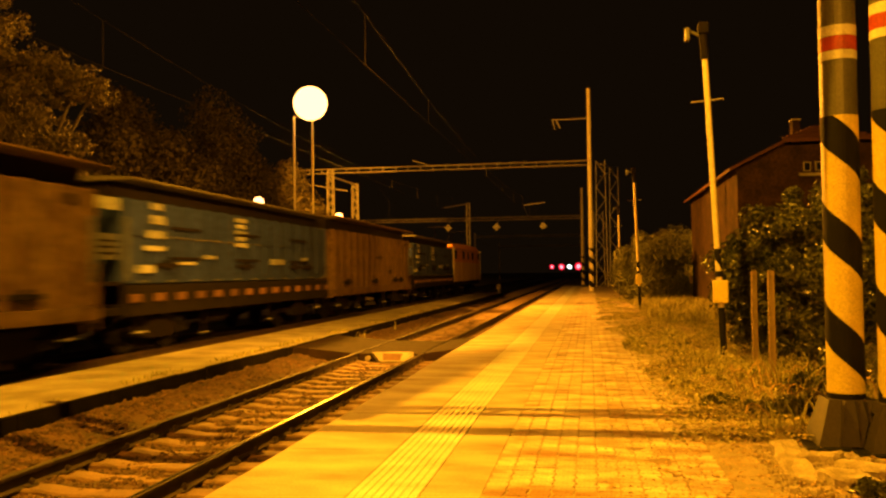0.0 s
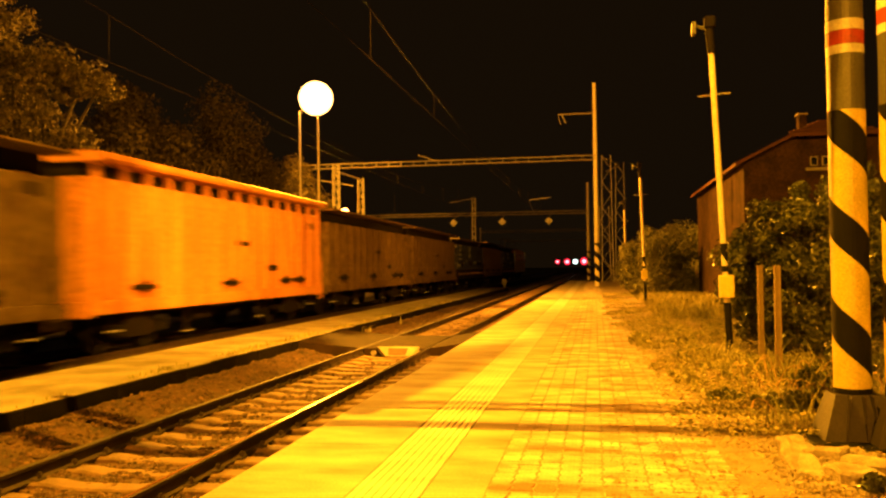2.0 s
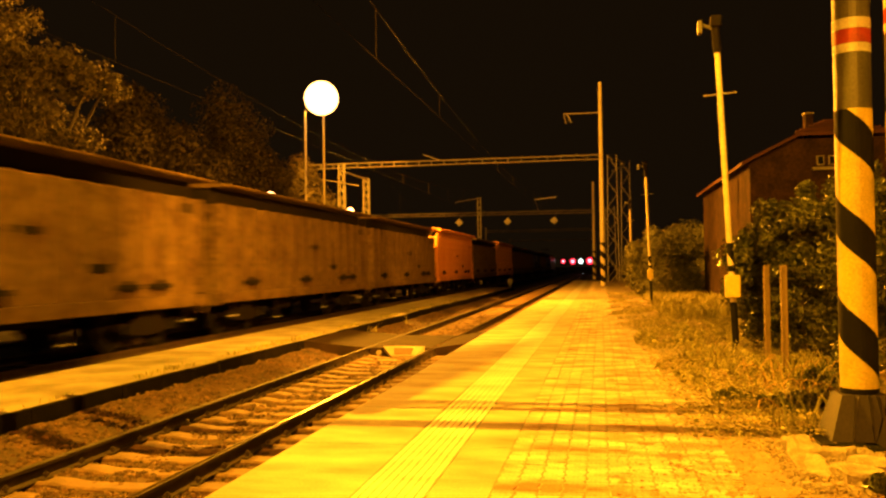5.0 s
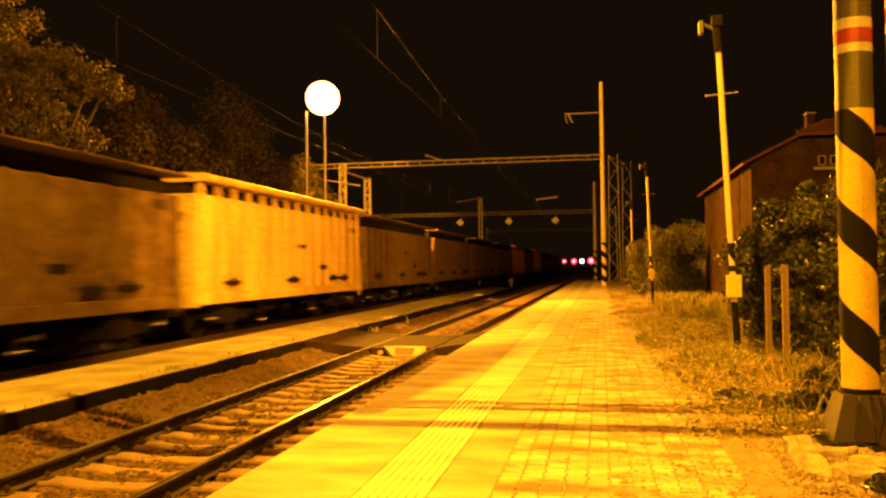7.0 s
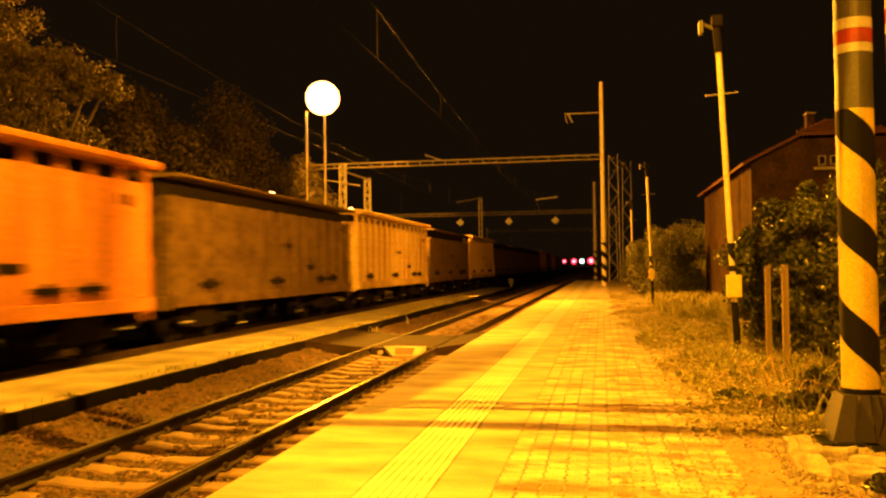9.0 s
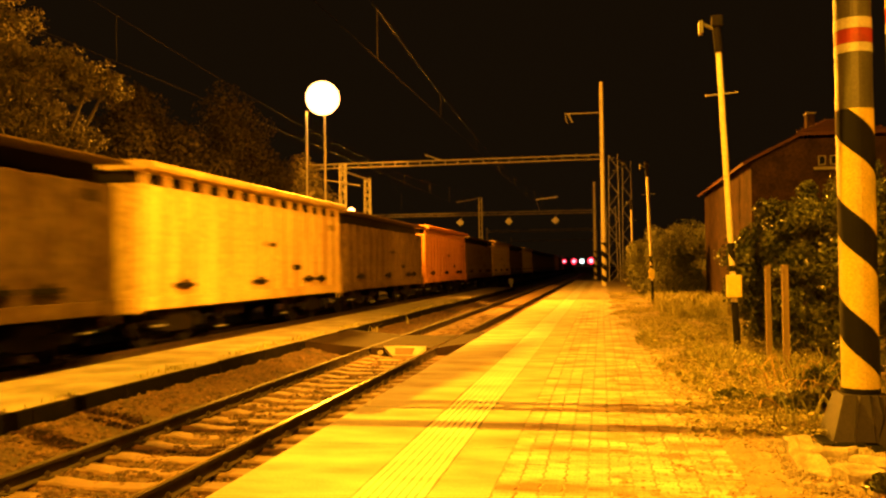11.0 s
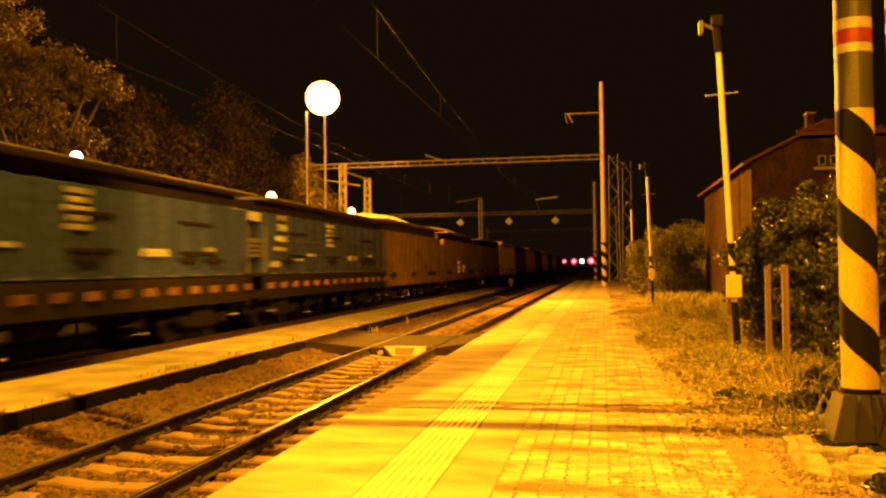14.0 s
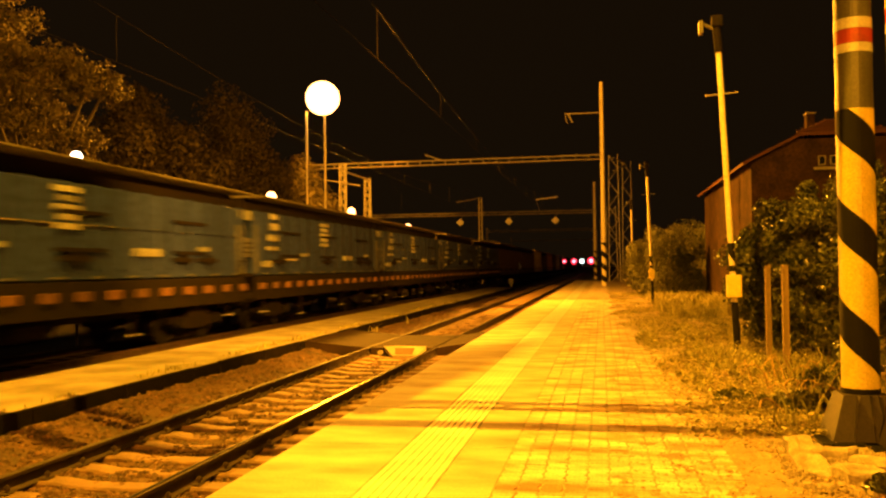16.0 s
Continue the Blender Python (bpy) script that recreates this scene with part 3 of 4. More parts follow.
for i in range(-3, 26):
    k = KINDS.get(i, "dark")
    lead = 14.4 - 13.81 * i if i < 19 else BLUE_LEADS[i - 19]
    if k in used:
        ob = copy_thing(proto[k], pose(FAR_AXIS, 0, RAIL_Z))
    else:
        ob = proto[k]
        used.add(k)
    TRAIN.append((ob, lead - 6.45))
TRAIN.append((locomotive(), 55.9 + 7.4))


def motions():
    """The train runs past at a steady pace, away from the eye."""
    for ob, y in TRAIN:
        walk(ob, [(t, pose(FAR_AXIS, y + SPEED * t, RAIL_Z)) for t in (0.0, 4.0, 8.0, 12.0, 16.0)])

# ---------------------------------------------------------------- masts, portals and wires


def lattice_beam(bm, a, b, depth, width, bay, r=0.045, braced=True):
    """A box girder of angle irons between two points."""
    a, b = Vector(a), Vector(b)
    n = max(2, round((b - a).length / bay))
    side = Vector((0, width / 2, 0))
    up = Vector((0, 0, depth))
    for s in (-1, 1):
        for u in (0, 1):
            tube(bm, a + side * s + up * u, b + side * s + up * u, r * 1.25, seg=4)
        for i in range(n):
            p, q = a.lerp(b, i / n), a.lerp(b, (i + 1) / n)
            tube(bm, p + side * s, p + side * s + up, r * 0.8, seg=4, caps=False)
            if braced:
                tube(bm, p + side * s + up * (i % 2), q + side * s + up * ((i + 1) % 2), r * 0.6, seg=4, caps=False)
    return bm


def lattice_mast(at, height, width, label, tie=None):
    m = thing("lattice_mast", at, label, "mast", "lattice masts")
    bm = B()
    w, top = width / 2, width * 0.38
    n = int(height / (width * 1.1))
    for sx in (-1, 1):
        for sy in (-1, 1):
            tube(bm, (sx * w, sy * w, 0), (sx * top, sy * top, height), 0.05, seg=4)
    for i in range(n):
        f, g = i / n, (i + 1) / n
        a, b = w + (top - w) * f, w + (top - w) * g
        z0, z1 = height * f, height * g
        s = 1 if i % 2 else -1
        for q in (-1, 1):
            tube(bm, (s * a, q * a, z0), (-s * b, q * b, z1), 0.032, seg=4, caps=False)
            tube(bm, (q * a, s * a, z0), (q * b, -s * b, z1), 0.032, seg=4, caps=False)
    part("lattice_shaft", bm, M_STEEL, m)
    bm = B()
    box(bm, -w - 0.2, -w - 0.2, -0.5, w + 0.2, w + 0.2, 0.12, 0.03)
    part("footing", bm, M_CONC, m)
    return m


def spiral_band(bm, r, z0, z1, pitch, phase, width, seg=28):
    """A helical stripe on a tube of radius r that falls to the right, cut off flat at z0 and z1."""
    prev = None
    steps = int((z1 - z0 + 2 * width) / pitch * seg)
    for i in range(steps + 1):
        z = z0 - width + (z1 - z0 + 2 * width) * i / steps
        a = phase - (z - z0) / pitch * math.tau
        lo, hi = min(max(z0, z - width / 2), z1), max(min(z1, z + width / 2), z0)
        pair = [bm.verts.new((r * math.cos(a), r * math.sin(a), k)) for k in (lo, hi)] if hi - lo > 1e-4 else None
        if prev and pair:
            bm.faces.new((prev[0], prev[1], pair[1], pair[0]))
        prev = pair
    return bm


def striped_mast(at, r, label, phase=0.0, shift=0.0):
    m = thing("striped_mast", at, label, "mast", "twin portal masts")
    bm = B()
    lathe(bm, (0, 0, 0), [(r, 0.4), (r, 6.0), (r * 0.95, 9.6), (r * 0.3, 9.65)], 32)
    part("tube_shaft", bm, M_MAST, m, "grey-green painted steel tube", smooth=False)
    bm = B()
    lathe(bm, (0, 0, 0), [(r + 0.002, 0.47), (r + 0.002, 2.98)], 32)
    part("yellow_sleeve", bm, M_YELLOWP, m, "yellow warning paint")
    bm = spiral_band(B(), r + 0.004, 0.47, 2.98, 0.91, phase, 0.36, 32)
    part("black_stripe", bm, M_BLACK, m, "black spiral warning stripe")
    for z0, z1, mat in ((3.49 + shift, 3.57 + shift, M_WHITEP), (3.574 + shift, 3.70 + shift, M_REDP), (3.704 + shift, 3.80 + shift, M_WHITEP)):
        bm = B()
        lathe(bm, (0, 0, 0), [(r + 0.003, z0), (r + 0.003, z1)], 32)
        part("colour_ring", bm, mat, m, "painted ring, white above and below red")
    bm = B()
    lathe(bm, (0, 0, 0), [(r + 0.006, 0.36), (r + 0.006, 0.47)], 32)
    part("black_collar", bm, M_BLACK, m, "black painted collar")
    bm = B()
    v = [(-0.31, -0.27, 0.02), (0.31, -0.27, 0.02), (0.31, 0.27, 0.02), (-0.31, 0.27, 0.02)]
    t = [(-0.19, -0.17, 0.42), (0.19, -0.17, 0.42), (0.19, 0.17, 0.42), (-0.19, 0.17, 0.42)]
    lo, hi = [bm.verts.new(p) for p in v], [bm.verts.new(p) for p in t]
    for i in range(4):
        bm.faces.new((lo[i], lo[(i + 1) % 4], hi[(i + 1) % 4], hi[i]))
    bm.faces.new(hi)
    part("flared_base", bm, M_BASE, m)
    bm = B()
    for x in (-0.13, 0.05, 0.16):
        slab(bm, [(x - 0.008, 0.0), (x + 0.008, 0.0), (x * 0.6 + 0.006, 0.42), (x * 0.6 - 0.006, 0.42)], -0.285, -0.17)
    part("stiffener", bm, M_BASE, m)
    bm = B()
    box(bm, -0.42, -0.36, -0.05, 0.42, 0.36, 0.022, 0.008)
    part("base_plate", bm, M_BLACK, m)
    return m


striped_mast((2.285, 8.25, 0.0), 0.158, "tubular mast with black and yellow spiral stripes and a red-white ring", 1.36)
striped_mast((2.65, 8.00, 0.0), 0.158, "second tubular striped mast close beside its twin", 2.4, 0.12)
bm = box(B(), 1.75, 7.55, -0.4, 3.3, 8.75, 0.0, 0.05)
tagged(part("mast_footing", bm, M_CONC), "pale concrete footing under the striped masts", "footing", kind="structure")
for x, y, w, d, a, tilt, seed in ((1.60, 7.30, 0.24, 1.1, -4, 3, 1), (2.06, 7.12, 0.2, 0.6, 30, -6, 2), (1.86, 6.75, 0.34, 0.36, 10, 5, 3), (1.85, 7.45, 0.3, 0.4, -20, -3, 4)):
    bm = box(B(), -w / 2, -d / 2, -0.1, w / 2, d / 2, 0.04, 0.02)
    bmesh.ops.subdivide_edges(bm, edges=bm.edges[:], cuts=3, use_grid_fill=True)
    for v in bm.verts:
        v.co += 0.05 * noise.noise_vector(v.co * 6.0 + Vector((seed * 7.0, 0, 0)))
    ob = tagged(part("broken_slab", bm, M_RUBBLE), "broken pale concrete slab lying in the dirt", "concrete slab", "broken slabs")
    ob.matrix_basis = pose(x, y, 0.035, tilt, tilt, a)

portal = thing("cantilever_gantry", (0, 8.1, 0), "steel lattice gantry reaching over the platform from the striped masts", "gantry")
bm = lattice_beam(B(), (2.4, 0, 7.4), (-3.9, 0, 7.4), 0.7, 0.4, 0.9, 0.03)
part("girder", bm, M_STEEL, portal)
bm = B()
tube(bm, (KEY[0], 0, 7.9), (KEY[0], 0, 11.9), 0.06, seg=8)
tube(bm, (KEY[0], 0, 11.9), (KEY[0], -0.3, 12.0), 0.045, seg=8)
part("floodlight_bracket", bm, M_STEEL, portal)
bm = box(B(), KEY[0] - 0.3, -0.85, 11.95, KEY[0] + 0.3, -0.2, 12.1, 0.03)
part("floodlight_hood", bm, M_STEEL, portal)


def far_portal(y, right, left, z, label, bay, height, thick=0.2):
    p = thing("portal_beam", (0, y, 0), label, "portal beam", "portal beams")
    bm = lattice_beam(B(), (right, 0, z + 0.05), (left, 0, z + 0.05), 0.34, 0.3, bay, 0.035 if y == 68.0 else 0.04, y != 68.0)
    part("girder", bm, M_STEEL, p)
    bm = B()
    tube(bm, (right, 0, -0.1), (right, 0, height), thick, thick * 0.72, seg=14)
    part("tube_mast", bm, M_POLE, p, "pale tubular mast")
    bm = spiral_band(B(), thick + 0.01, 0.3, 3.4, 0.95, 0.0, 0.46, 20)
    for v in bm.verts:
        v.co.x += right
    part("black_stripe", bm, M_BLACK, p, "black spiral warning stripe")
    if y != 68.0:
        bm = tube(B(), (left, 0, -0.6), (left, 0, z + 1.0), 0.17, 0.14, seg=10)
        part("outer_post", bm, M_STEEL, p)
    return p


p1 = far_portal(68.0, 0.18, -24.0, 9.95, "long lattice beam over the tracks on a tall pale mast", 1.05, 16.1)
bm = B()
tube(bm, (0.18, 0, 13.7), (-2.7, 0, 13.7), 0.05, seg=6)
tube(bm, (-2.4, 0, 13.65), (-2.1, 0, 13.0), 0.06, seg=6)
tube(bm, (-2.7, 0, 13.7), (-2.5, 0, 12.9), 0.03, seg=6)
part("top_arm", bm, M_STEEL, p1, "slender arm with insulator near the mast top")
bm = B()
tube(bm, (-12.8, 0.3, 10.4), (-14.2, 0.3, 10.9), 0.04, seg=6)
part("bracket", bm, M_STEEL, p1)
far_portal(105.0, -0.75, -29.0, 8.0, "lattice beam over the tracks further along", 0.8, 11.8, 0.2)
far_portal(165.0, -1.2, -22.0, 8.3, "faint lattice beam over the distant tracks", 1.0, 11.0, 0.2)
far_portal(230.0, -1.2, -24.0, 8.3, "faint lattice beam over the distant tracks", 1.4, 11.0, 0.2)

lattice_mast((-21.0, 67.5, -0.4), 10.7, 0.56, "bright galvanised lattice mast carrying the beam")
lattice_mast((-20.3, 72.5, -0.4), 10.0, 0.56, "bright galvanised lattice mast by the sidings")
bm = tube(B(), (-21.0, 67.5, 9.7), (-20.3, 72.5, 9.5), 0.08, seg=6)
tube(bm, (-22.6, 67.0, 9.0), (-19.4, 67.0, 8.4), 0.05, seg=6)
tagged(part("mast_cross_arm", bm, M_STEEL), "pale cross arm joining two lattice masts", "mast arm")
lattice_mast((1.25, 84.0, -0.3), 12.6, 1.1, "grey lattice mast beside the track")
lattice_mast((2.75, 92.0, -0.3), 12.9, 1.1, "grey lattice mast beside the track")
lattice_mast((1.1, 95.0, -0.3), 8.4, 1.3, "shorter grey lattice mast beside the track")
bm = B()
tube(bm, (1.25, 84.0, 12.0), (2.75, 92.0, 12.5), 0.09, seg=6)
tube(bm, (1.25, 84.0, 10.8), (2.75, 92.0, 12.3), 0.06, seg=6)
tagged(part("mast_cross_arm", bm, M_STEEL), "steel strut joining two lattice masts", "mast arm")

# single mast with a bracket among the far tracks, and diamond boards under the second beam
m = thing("bracket_mast", (-14.1, 100.0, -0.4), "steel bracket mast among the far tracks", "mast")
for x in (-0.17, 0.17):
    part("shaft_channel", box(B(), x - 0.06, -0.12, 0, x + 0.06, 0.12, 10.3, 0.01), M_STEEL, m)
lace = box(B(), -0.12, -0.02, 0, 0.12, 0.02, 0.12)
rung = part("lacing_plate", lace, M_STEEL, m, at=(0, 0, 0.6))
for k in range(1, 14):
    again(rung, (0, 0, 0.6 + 0.7 * k))
part("bracket_arm", tube(B(), (0, 0, 10.2), (-2.9, 0, 9.75), 0.06, seg=6), M_STEEL, m)
for x in (-17.05, -11.05, -5.4):
    d = thing("diamond_board", (x, 103.0, 0), "pale diamond-shaped board hung below the lattice beam", "signal board", "diamond boards")
    bm = B()
    a = [bm.verts.new((k, -0.03, 7.1 + q)) for k, q in ((0, -0.48), (0.48, 0), (0, 0.48), (-0.48, 0))]
    b = [bm.verts.new((k, 0.03, 7.1 + q)) for k, q in ((0, -0.48), (0.48, 0), (0, 0.48), (-0.48, 0))]
    bm.faces.new(a)
    bm.faces.new(b[::-1])
    for i in range(4):
        bm.faces.new((a[i], b[i], b[(i + 1) % 4], a[(i + 1) % 4]))
    part("board", bm, M_WHITEP, d)
    part("hanger", tube(B(), (0, 0, 7.5), (0.3, 1.9, 8.2), 0.04, seg=6), M_STEEL, d)
bm = B()
tube(bm, (-7.4, 99.0, 9.35), (-4.9, 99.0, 9.62), 0.07, seg=6)
tube(bm, (-7.4, 99.0, 9.35), (-7.4, 105.0, 8.4), 0.03, seg=6)
tagged(part("insulator_rod", bm, M_LABEL), "pale insulator rod hanging in the overhead lines", "insulator")


def catenary(axis, zc, zm, spans, label, first):
    c = thing("overhead_line", (axis, 0, 0), label, "overhead line", "overhead lines")
    for y0, y1 in spans:
        mid, half = (y0 + y1) / 2, (y1 - y0) / 2
        sag = lambda y: zc + 0.35 + (zm - zc - 0.35) * ((y - mid) / half) ** 2
        ys = [y0 + (y1 - y0) * i / 16 for i in range(17)]
        bm = B()
        rings = [[bm.verts.new((0.006 * dx, y, sag(y) + 0.006 * dz)) for dx, dz in ((1, 0), (0, 1), (-1, 0), (0, -1))] for y in ys]
        for a, b in zip(rings, rings[1:]):
            for k in range(4):
                bm.faces.new((a[k], a[(k + 1) % 4], b[(k + 1) % 4], b[k]))
        part("messenger_wire", bm, M_WIRE, c)
        part("contact_wire", tube(B(), (0, y0, zc), (0, y1, zc), 0.006, seg=4), M_WIRE, c)
        y = first if y0 < first < y1 else y0 + 3.5
        while y < y1 - 1:
            part("dropper", tube(B(), (0, y, zc), (0, y, sag(y)), 0.006, seg=4), M_WIRE, c)
            y += 6.9
    return c


catenary(NEAR_AXIS, 5.85, 7.5, ((-50, 8.1), (8.1, 68), (68, 105), (105, 165)), "thin overhead wires with droppers above the near track", 16.6)
catenary(FAR_AXIS, 6.2, 7.9, ((-50, 8.1), (8.1, 68), (68, 105), (105, 165)), "thin overhead wires with droppers above the far track", 16.9)
catenary(-17.0, 6.2, 8.6, ((68, 105), (105, 165)), "thin overhead wires above the sidings", 16.9)

# ---------------------------------------------------------------- lamps


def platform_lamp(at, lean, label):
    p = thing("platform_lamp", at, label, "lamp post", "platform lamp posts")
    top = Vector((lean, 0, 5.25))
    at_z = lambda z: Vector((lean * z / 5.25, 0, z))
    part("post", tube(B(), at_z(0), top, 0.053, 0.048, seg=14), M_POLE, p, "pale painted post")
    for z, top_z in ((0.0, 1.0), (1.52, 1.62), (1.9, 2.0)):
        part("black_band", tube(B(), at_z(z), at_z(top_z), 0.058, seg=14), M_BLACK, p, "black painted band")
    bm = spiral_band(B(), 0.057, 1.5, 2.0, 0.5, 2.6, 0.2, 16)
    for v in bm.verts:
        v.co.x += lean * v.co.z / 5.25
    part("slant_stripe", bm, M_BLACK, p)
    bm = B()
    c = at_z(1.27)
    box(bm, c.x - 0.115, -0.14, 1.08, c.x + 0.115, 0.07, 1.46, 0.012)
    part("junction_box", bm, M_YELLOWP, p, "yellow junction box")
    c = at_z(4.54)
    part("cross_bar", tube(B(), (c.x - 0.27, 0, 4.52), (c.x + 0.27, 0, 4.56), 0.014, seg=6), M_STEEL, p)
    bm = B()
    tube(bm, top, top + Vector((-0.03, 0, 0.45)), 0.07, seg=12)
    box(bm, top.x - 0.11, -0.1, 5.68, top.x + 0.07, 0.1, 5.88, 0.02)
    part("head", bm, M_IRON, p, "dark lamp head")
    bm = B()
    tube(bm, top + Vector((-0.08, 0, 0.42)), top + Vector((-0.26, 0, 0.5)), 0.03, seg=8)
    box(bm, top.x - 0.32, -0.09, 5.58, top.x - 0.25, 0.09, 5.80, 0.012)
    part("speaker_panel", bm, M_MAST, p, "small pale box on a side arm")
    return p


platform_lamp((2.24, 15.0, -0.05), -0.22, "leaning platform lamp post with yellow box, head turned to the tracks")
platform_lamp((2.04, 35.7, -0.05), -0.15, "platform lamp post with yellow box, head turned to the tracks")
platform_lamp((1.98, 56.3, -0.05), -0.05, "distant platform lamp post with yellow box")

tower = thing("floodlight_tower", (TOWER[0], TOWER[1], -0.4), "lit sodium floodlight on tall twin posts behind the train", "floodlight")
part("post", tube(B(), (0.1, 0, 0), (0.1, 0, 10.0), 0.065, 0.05, seg=10), M_POLE, tower)
part("post", tube(B(), (-0.95, 0.3, 0), (-0.95, 0.3, 9.9), 0.065, 0.05, seg=10), M_POLE, tower)
bm = B()
tube(bm, (-1.0, 0.3, 9.88), (0.0, 0, 10.0), 0.035, seg=6)
part("cross_bar", bm, M_STEEL, tower)
# glowing ball sized to the lamp's glare, larger than the lamp itself
bm = B()
lathe(bm, (0, 0, 10.45), [(0.84 * math.cos(radians(q)), 0.84 * math.sin(radians(q))) for q in range(-84, 85, 12)], 32)
globe = part("floodlight_globe", bm, M_GLARE, tower, "sodium lamp and its glare as one oversized glowing ball", smooth=True)
globe.visible_shadow = False

ROW = ((-14.0, 20.77, 4.72, "white"), (-14.0, 34.61, 4.74, "warm"), (-14.0, 46.56, 4.84, "warm"), (-14.0, 60.91, 4.61, "warm"), (-14.0, 87.82, 4.45, "white"))
for x, y, z, c in ROW:
    l = thing("yard_lamp", (x, y, -0.4), "small glowing globe lamp on a post beyond the train", "lamp post", "yard lamps")
    part("post", tube(B(), (0, 0, 0), (0, 0, z + 0.25), 0.04, seg=8), M_STEEL, l)
    r = 0.17 if c == "white" else 0.24
    bm = lathe(B(), (0, 0, z + 0.4), [(r * 0.4, -r * 0.92), (r * 0.8, -r * 0.6), (r, 0), (r * 0.8, r * 0.6), (r * 0.4, r * 0.92)], 14)
    part("globe", bm, M_WHITELAMP if c == "white" else M_WARMLAMP, l, smooth=True)

# signals far down the line; the oversized glowing lenses include their glare
for x, z, mat, r, tint in ((-8.55, 2.65, M_RED, 0.55, "red"), (-6.34, 2.6, M_RED, 0.75, "red"), (-4.5, 2.62, M_PALE, 0.55, "pale green-white"), (-2.42, 2.68, M_RED, 0.9, "red")):
    s = thing("track_signal", (x, 200.0, -0.4), "distant track signal showing a " + tint + " light", "signal", "track signals")
    part("post", tube(B(), (0, 0.3, 0), (0, 0.3, z + 0.4), 0.06, seg=8), M_IRON, s)
    part("backboard", box(B(), -0.7, 0.1, z - 0.5, 0.7, 0.2, z + 1.2, 0.05), M_IRON, s)
    bm = B()
    tube(bm, (0, 0.1, z + 0.4), (0, -0.12, z + 0.4), r, r * 0.85, seg=20)
    part("lens", bm, mat, s)
    if mat is M_RED:
        part("lamp_core", tube(B(), (0, -0.12, z + 0.4), (0, -0.2, z + 0.4), r * 0.55, seg=16), M_REDCORE, s)

# ---------------------------------------------------------------- house
house = thing("station_house", (8.4, 32.0, -0.42), "old station house with a half-hipped red tile roof, unlit", "house")
hw, eave, cut, ridge, depth = 3.05, 5.65, 6.45, 7.15, 14.0
slope = 0.50
xc = hw - (cut - eave) / slope
bm = slab(B(), [(-hw, 0), (hw, 0), (hw, eave), (xc, cut), (-xc, cut), (-hw, eave)], 0, depth)
part("wall", bm, M_PLASTER, house, "dull red-brown plaster wall")
bm = B()
e = 0.32
for s in (-1, 1):
    a = [(s * (hw + e), -0.3, eave - e * slope), (s * xc, -0.3, cut), (0, 1.5, ridge), (0, depth + 0.3, ridge), (s * (hw + e), depth + 0.3, eave - e * slope)]
    vs = [bm.verts.new((x, y, z + 0.05)) for x, y, z in a]
    ws = [bm.verts.new((x, y, z + 0.17)) for x, y, z in a]
    bm.faces.new(vs)
    bm.faces.new(ws[::-1])
    for i in range(5):
        bm.faces.new((vs[i], ws[i], ws[(i + 1) % 5], vs[(i + 1) % 5]))
hip = [(-xc - 0.1, -0.35, cut), (xc + 0.1, -0.35, cut), (0, 1.5, ridge)]
vs = [bm.verts.new((x, y, z + 0.06)) for x, y, z in hip]
ws = [bm.verts.new((x, y, z + 0.19)) for x, y, z in hip]
bm.faces.new(vs)
bm.faces.new(ws[::-1])
for i in range(3):
    bm.faces.new((vs[i], ws[i], ws[(i + 1) % 3], vs[(i + 1) % 3]))
bmesh.ops.recalc_face_normals(bm, faces=bm.faces[:])
roof = part("roof", bm, M_TILE, house, "red clay tile roof")
# courses of tiles on the visible half-hip
for k in range(7):
    f = k / 7
    wide = (xc + 0.1) * (1 - f)
    y0, z0 = -0.36 + 1.86 * f, cut + 0.2 + (ridge - cut) * f
    part("tile_course", box(B(), -wide, y0 - 0.02, z0, wide, y0 + 0.1, z0 + 0.05, 0.006), M_TILE, roof)
part("chimney", box(B(), -0.68, 2.0, 6.5, -0.38, 2.4, 7.66, 0.03), M_PLASTER, roof)
part("chimney_cap", box(B(), -0.71, 1.97, 7.66, -0.35, 2.43, 7.72, 0.01), M_CONC, roof)
for x in (-0.66, -0.26):
    w = part("window", box(B(), x - 0.13, -0.06, 5.48, x + 0.13, 0.05, 5.82, 0.01), M_CONC, house)
    part("pane", box(B(), x - 0.09, -0.07, 5.52, x + 0.09, -0.05, 5.78), M_GLASS, w)
part("cornice", box(B(), -0.95, -0.14, 5.30, 0.1, 0.0, 5.42, 0.02), M_CONC, house, "pale moulding under the attic windows")
for x, y in ((5.72, 46.2), (5.35, 46.4)):
    g = thing("fence_post", (x, y, -0.1), "short weathered wooden post in the tall grass", "post", "fence posts")
    part("post", box(B(), -0.13, -0.1, -0.2, 0.13, 0.1, 1.35, 0.02), M_WOOD, g)

# ---------------------------------------------------------------- plants


